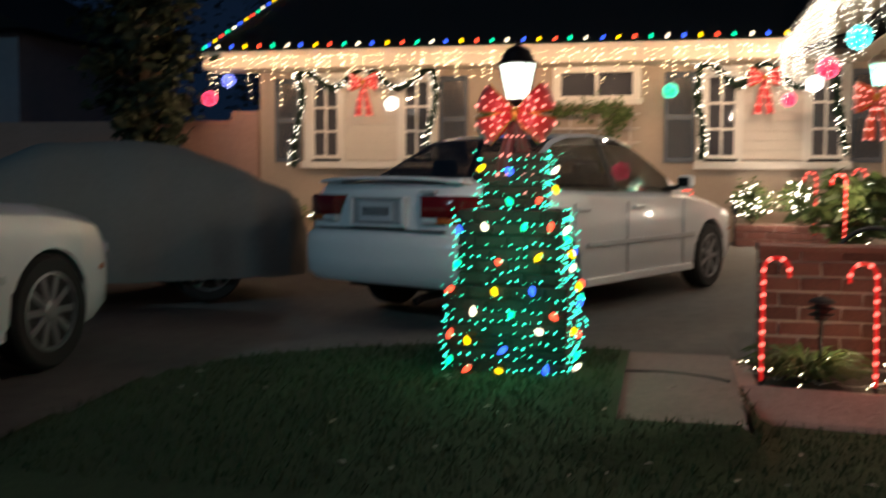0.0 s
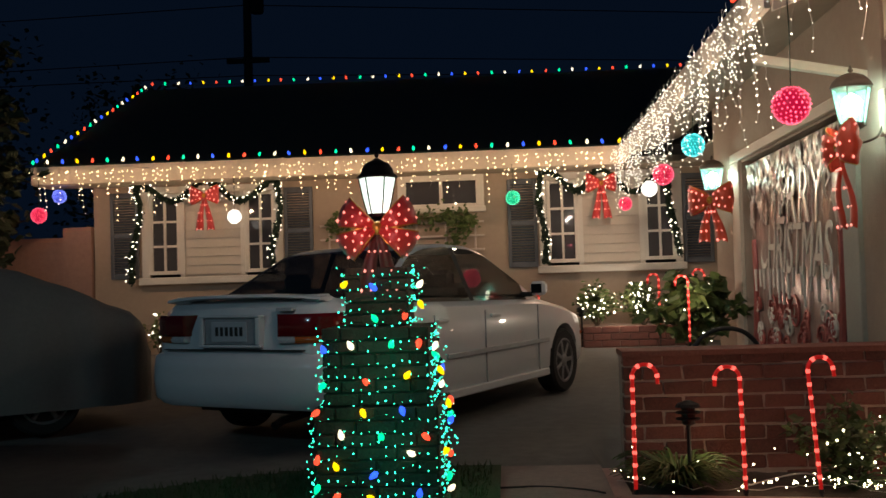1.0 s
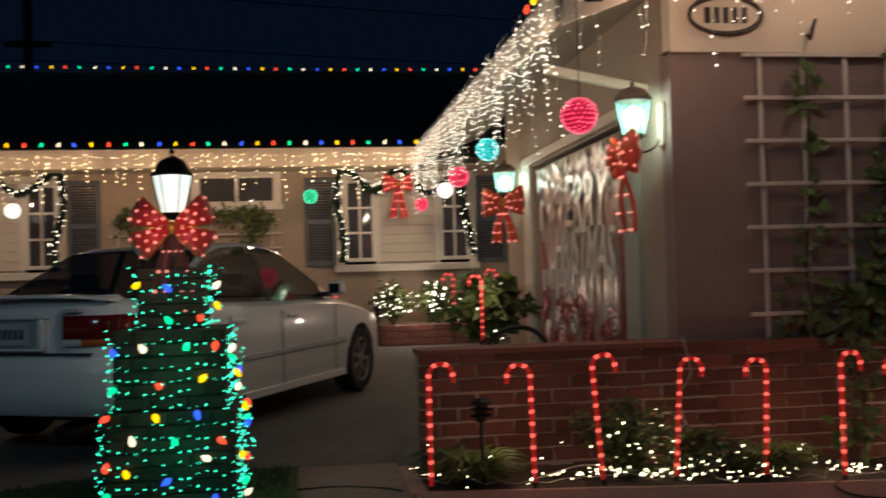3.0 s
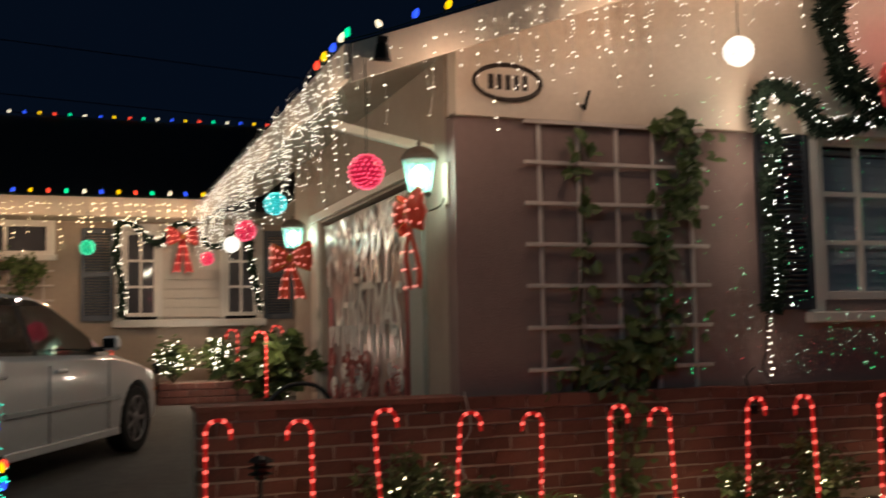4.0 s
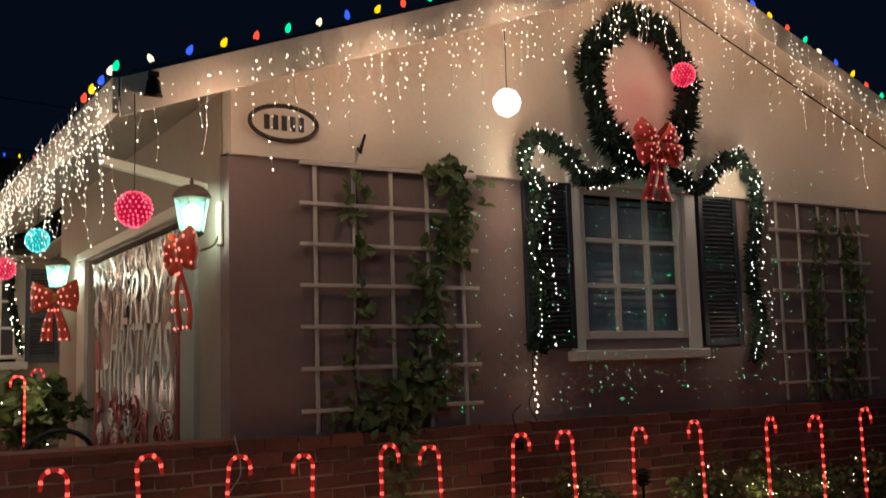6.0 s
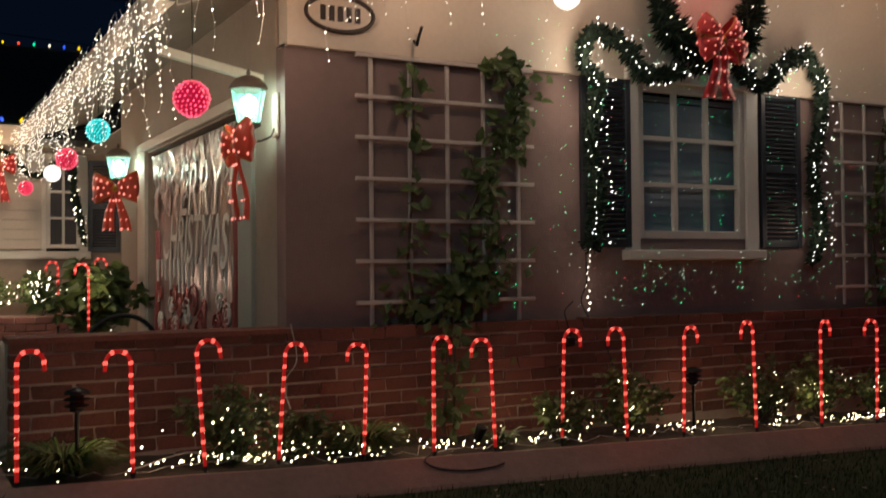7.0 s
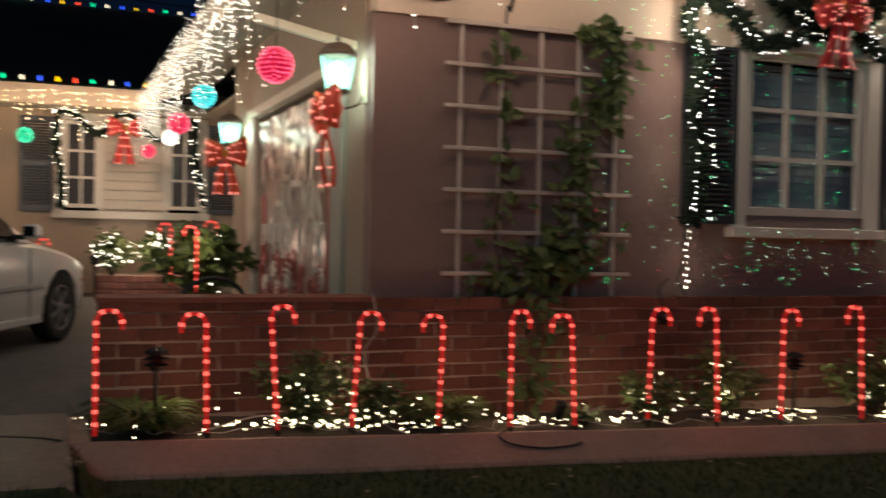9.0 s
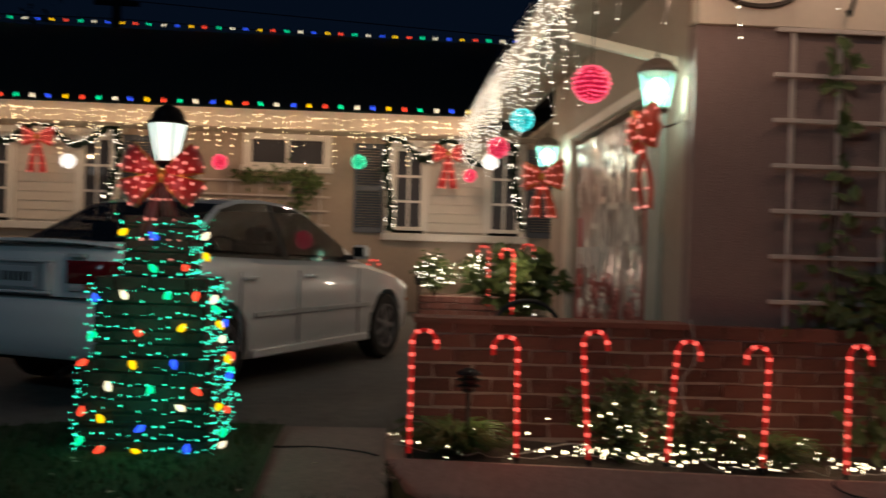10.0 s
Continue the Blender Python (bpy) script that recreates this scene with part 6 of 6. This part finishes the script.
        for v, w_, h_ in ((-0.43, 0.13, 0.020), ):
            part("badge_bar", box(-3.612, -3.57, v - w_ / 2, v + w_ / 2, (0.935 if w_ > 0.1 else 0.70) - 0.0, (0.935 if w_ > 0.1 else 0.70) + h_), M_GREYTRIM, car)
        bm = bmesh.new()
        rws = []
        for i in range(25):
            a = math.pi * (i / 24 - 0.5)
            v = 0.805 * math.copysign(abs(math.sin(a)) ** 0.55, math.sin(a))
            u0 = -3.34 - 0.37 * abs(math.cos(a)) ** 0.45
            rws.append([bm.verts.new(p) for p in ((u0 + 0.06, v * 0.96, 0.30), (u0 + 0.012, v * 0.995, 0.35), (u0, v, 0.46), (u0 + 0.004, v, 0.56), (u0 + 0.012, v * 0.99, 0.635), (u0 + 0.06, v * 0.96, 0.66))])
        for A, B in zip(rws, rws[1:]):
            for j in range(5):
                bm.faces.new((A[j], A[j + 1], B[j + 1], B[j]))
        bmesh.ops.recalc_face_normals(bm, faces=bm.faces)
        part("bumper", bm, M_CARWHITE, car, "smooth white rear bumper", True)
        part("exhaust", add_tube(bmesh.new(), [(-3.3, -0.38, 0.24), (-3.60, -0.38, 0.225), (-3.68, -0.38, 0.20)], 0.028, 10), M_BLACK, car)
    return car


def car_pose(contact, heading, pitch, half=0.84):
    """The pose of a car whose front right wheel stands at contact; heading clockwise from +y."""
    a = radians(heading)
    left = Vector((-math.cos(a), math.sin(a), 0))
    c = Vector(contact) + left * half
    return Matrix.Translation(c) @ Matrix.Rotation(radians(90 - heading), 4, "Z") @ Matrix.Rotation(radians(-pitch), 4, "Y")


sedan("white_sedan", resized(0.88) @ car_pose((-0.02, 9.66, 0.118), 26.2, 0.7), "white four-door sedan with boot spoiler parked on the driveway", 0.297, 7, True)
sedan("parked_sedan", resized(0.835) @ car_pose((-4.05, 5.32, -0.05), 3, 0.0) @ Matrix.Scale(1.10, 4), "clean white sedan with alloy wheels parked on the driveway", 0.315, 10, False, 0.07)

# the car under its grey cover
M_COVER = mat("grey_car_cover", (0.17, 0.165, 0.155), 0.75, var=0.12, scale=3, bump=0.3, bscale=40)
ca = radians(50)
cover_m = Matrix.Translation((-3.62 - 0.80 * math.cos(ca), 8.68 + 0.80 * math.sin(ca), 0.02)) @ Matrix.Rotation(radians(90 - 50), 4, "Z")
covered = tagged(empty("covered_car", resized(0.825) @ cover_m), "car under a loose grey fabric cover on the driveway", "car", "parked cars")
bm = bmesh.new()
rows = []
for i in range(74):
    u = 0.06 - 4.4 * i / 73
    zt = float(np.interp(-u, [-0.06, 0.0, 0.1, 0.35, 0.95, 1.4, 2.2, 2.9, 3.2, 4.1, 4.3, 4.34], [0.62, 0.86, 0.98, 1.06, 1.34, 1.40, 1.36, 1.02, 0.95, 0.82, 0.70, 0.5]))
    w = float(np.interp(-u, [-0.06, 0.1, 0.5, 3.6, 4.2, 4.34], [0.62, 0.78, 0.86, 0.86, 0.78, 0.6]))
    cab = max(0.0, zt - 1.0)
    row = []
    prof = [(1.0, 0.20), (1.01, 0.4), (1.0, 0.62), (0.985, 0.80 if zt > 1.0 else zt * 0.80), (0.95, min(zt - 0.04, 0.93)), (0.90 - 0.35 * cab, zt - 0.035 - 0.25 * cab), (0.80 - 0.45 * cab, zt - 0.01), (0.4, zt + 0.012), (0, zt + 0.018)]
    for f, z in prof + [(-f, z) for f, z in prof[-2::-1]]:
        n1 = noise.noise((u * 3.2 + f * 1.5, f * 2, z * 1.3)) * 0.022 + noise.noise((u * 9, f * 5, z * 2)) * 0.010
        hang = 0.025 * math.sin(u * 11 + 2 * noise.noise((u, 0, 0))) * max(0.0, (0.75 - z)) if abs(f) > 0.9 else 0
        row.append(bm.verts.new((u + n1 * 0.5, f * w + (n1 + hang) * (1 if f > 0 else -1), z + n1 * 0.6)))
    rows.append(row)
for A, B in zip(rows, rows[1:]):
    for j in range(len(A) - 1):
        bm.faces.new((A[j], A[j + 1], B[j + 1], B[j]))
bm.faces.new(rows[0]), bm.faces.new(rows[-1][::-1])
bmesh.ops.recalc_face_normals(bm, faces=bm.faces)
part("cover", bm, M_COVER, covered, "wrinkled grey fabric cover", True)
for u in (-0.88, -3.4):
    for sgn in (-1, 1):
        wheel(covered, (u, sgn * 0.70, 0.30), 0.30, 0.19, 6, sgn)
part("underbody", box(-4.0, -0.2, -0.6, 0.6, 0.24, 0.5), M_SEAM, covered)

# ---- fence, trees and distance ----
M_FENCE = mat("pink_render", (0.36, 0.22, 0.18), 0.9, var=0.15, scale=2, bump=0.3, bscale=60)
fence_1 = tagged(mesh_ob("fence_wall", box(-14.0, -6.08, 12.5, 12.65, -0.1, 1.88), M_FENCE), "pinkish rendered garden wall beside the house", kind="structure")
fence_2 = tagged(mesh_ob("fence_pier", box(-6.08, -5.72, 12.45, 12.62, -0.1, 2.0), M_FENCE), "pinkish rendered wall pier at the house corner", kind="structure")
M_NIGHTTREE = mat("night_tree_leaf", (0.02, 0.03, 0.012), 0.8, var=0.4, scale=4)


def tree(at, h, w, label, k=1500, trunk=0.12):
    t_ = tagged(empty("tree", Matrix.Translation(at)), label, "tree")
    bm = bmesh.new()
    add_tube(bm, [(0, 0, -0.1), (0.04, 0.02, h * 0.35), (0.0, 0.05, h * 0.7), (0.05, 0, h * 0.95)], [trunk, trunk * 0.8, trunk * 0.5, trunk * 0.2], 8)
    pts = []
    for i in range(22):
        a, z = i * 2.4, h * (0.32 + 0.6 * i / 22)
        R = w * (1 - 0.45 * abs(i / 22 - 0.35)) * random.uniform(0.6, 1.0)
        tip = Vector((R * math.cos(a), R * math.sin(a), z + 0.25 * R))
        add_tube(bm, [(0, 0, z - 0.2 * R), tip * 0.6 + Vector((0, 0, z * 0.4)), tip], [trunk * 0.35, trunk * 0.2, 0.01], 5)
        for _ in range(k // 22):
            pts.append(Vector((0, 0, z)).lerp(tip, random.uniform(0.3, 1.1)) + Vector((random.gauss(0, w * 0.13), random.gauss(0, w * 0.13), random.gauss(0, w * 0.13))))
    part("trunk", bm, M_STEM, t_)
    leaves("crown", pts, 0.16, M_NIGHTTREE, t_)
    return t_


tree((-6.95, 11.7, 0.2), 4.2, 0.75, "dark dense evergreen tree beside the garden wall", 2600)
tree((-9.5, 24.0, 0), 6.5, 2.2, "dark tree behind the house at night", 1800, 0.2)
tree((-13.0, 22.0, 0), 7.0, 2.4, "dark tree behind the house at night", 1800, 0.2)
neighbour = tagged(empty("neighbour_house", Matrix.Translation((-14.0, 15.5, 0))), "dark neighbouring house beyond the garden wall", "house")
M_NEIGH = mat("grey_blue_render", (0.24, 0.25, 0.30), 0.9, var=0.15, scale=1)
part("wall", box(-3.5, 2.6, 0.0, 5.0, 0, 3.6), M_NEIGH, neighbour)
part("roof", prism([(-4.0, 3.6), (3.1, 3.6), (-0.45, 5.4)], "y", -0.5, 5.5), M_ROOF, neighbour)
wn = part("window", box(-0.6, 0.6, -0.05, 0.0, 1.9, 3.0), M_WINGLASS, neighbour)
pole = tagged(empty("utility_pole", Matrix.Translation((-9.42, 35.0, 0))), "dark wooden utility pole with a crossarm against the night sky", "utility pole")
M_POLE = mat("pole_wood", (0.03, 0.022, 0.018), 0.9)
part("shaft", add_tube(bmesh.new(), [(0, 0, 0), (0, 0, 13.0)], [0.2, 0.13], 10), M_POLE, pole)
part("crossarm", box(-0.75, 0.75, -0.08, 0.08, 9.15, 9.3), M_POLE, pole)
part("transformer", add_lathe(bmesh.new(), [(0.22, 10.9), (0.25, 11.0), (0.25, 11.6), (0.2, 11.7)], 12, (0.35, 0, 0)), M_POLE, pole)
for i, (z, dz) in enumerate(((9.35, -0.8), (8.7, -0.5), (11.2, -1.0))):
    w = tagged(mesh_ob("overhead_wire", add_tube(bmesh.new(), [(-60, 30, z - 1), (-30, 33, z + dz), (-9.42, 35, z), (15, 37, z + dz), (50, 40, z - 0.5)], 0.02, 4), M_POLE), "dark overhead wire strung across the night sky", "wire", "overhead wires")

# ---- bricks, last ----
def brick_mesh(lx, ly, lz, name="brick"):
    bm = box(-lx / 2, lx / 2, -ly / 2, ly / 2, -lz / 2, lz / 2, 0.004)
    me = bpy.data.meshes.new(name)
    bm.to_mesh(me)
    bm.free()
    return me


def worn(me, k):
    """A copy of a brick with knocked corners."""
    w_ = me.copy()
    rr = random.Random(k)
    for v in w_.vertices:
        v.co.x += rr.uniform(-0.006, 0.006)
        v.co.z += rr.uniform(-0.0045, 0.0045)
        v.co.y += rr.uniform(-0.004, 0.003)
    return w_


def lay(parent, me, at, rz=0.0, tilt=0.0):
    ob = new("brick", me)
    ob.parent = parent
    ob.matrix_basis = Matrix.LocRotScale(at, Euler((random.uniform(-tilt, tilt), random.uniform(-tilt, tilt), rz + random.uniform(-tilt, tilt))), None)
    return ob


BY = 5.46
brick_wall = tagged(mesh_ob("brick_wall", prism([(0.055, -0.3), (8.2, -0.5), (8.2, 0.738), (0.055, 0.738)], "y", BY + 0.009, GY + 0.14), M_MORTAR), "low red brick wall and plinth along the garage front", kind="structure")
me_full, me_half = brick_mesh(0.197, 0.09, 0.0665), brick_mesh(0.094, 0.09, 0.0665)
for me in (me_full, me_half):
    me.materials.append(M_BRICK)
WORN = [worn(me_full, k) for k in range(10)]
rest = bmesh.new()
count = 0
rows = 9
for j in range(rows):
    z = 0.768 - 0.0775 * (j + 0.5)
    x = 0.05 - (0.103 if j % 2 else 0.0)
    while x < 8.1:
        if j % 2 and x < 0.05:
            lay(brick_wall, me_half, (0.05 + 0.0465, BY + 0.045, z), 0, 0.006)
        elif z > bed_z(x) - 0.03:
            yy = BY + 0.045 + random.uniform(-0.004, 0.004)
            if x < 6.3:
                lay(brick_wall, random.choice(WORN), (x + 0.098, yy, z + random.uniform(-0.002, 0.002)), 0, 0.008)
            else:
                add_box(rest, x, x + 0.196, yy - 0.045, yy + 0.045, z - 0.031, z + 0.031)
        x += 0.206
part("far_bricks", rest, M_BRICK, brick_wall)["kind"] = "stuff"
cap_top = tagged(mesh_ob("wall_coping", box(0.045, 1.53, BY - 0.008, GY + 0.15, 0.742, 0.770), mat("coping_brick", (0.20, 0.075, 0.055), 0.9, var=0.35, scale=9, bump=0.6, bscale=60)), "dull red brick coping of the low wall", kind="structure")

M_PBRICK = mat("pillar_brick", (0.052, 0.032, 0.025), 0.9, var=0.35, scale=9, bump=0.7, bscale=70, per_piece=0.6)
me_p = brick_mesh(0.19, 0.05, 0.058)
me_p.materials.append(M_PBRICK)
for h, z0, z1 in TIERS:
    courses = round((z1 - z0) / 0.067)
    dz = (z1 - z0) / courses
    for j in range(courses):
        z = z0 + dz * (j + 0.5)
        k = max(2, round(2 * h / 0.2))
        w = 2 * h / k
        off = 0.5 if j % 2 else 0.0
        for side in range(4):
            if side == 2:
                continue
            for i in range(k + (1 if off else 0)):
                a, b = max(-h, -h + (i - off) * w), min(h, -h + (i + 1 - off) * w)
                if b - a < 0.03:
                    continue
                ob = new("brick", me_p)
                ob.parent = pillar
                c = (a + b) / 2
                loc = {0: (c, -h + 0.02, z), 1: (h - 0.02, c, z), 3: (-h + 0.02, c, z)}[side]
                ob.matrix_basis = Matrix.LocRotScale(loc, Euler((0, 0, radians(90) if side in (1, 3) else 0)), ((b - a - 0.008) / 0.19, 1 + random.uniform(-0.03, 0.06), (dz - 0.008) / 0.058))
for parent, x0, x1, z0, z1, yf in ((back_bed, -0.56, 0.63, BZ - 0.08, BZ + 0.225, -0.225), (ledge, -0.455, 0.425, 0.05, 0.465, -0.505)):
    z, j = z1 - 0.038, 0
    while z > z0:
        x = x0 - (0.1 if j % 2 else 0)
        while x < x1 - 0.05:
            a, b = max(x, x0), min(x + 0.198, x1)
            ob = new("brick", me_full)
            ob.parent = parent
            ob.matrix_basis = Matrix.LocRotScale(((a + b) / 2, yf + 0.03, z), None, ((b - a) / 0.198, 1, 1.05))
            x += 0.206
        z -= 0.0775
        j += 1
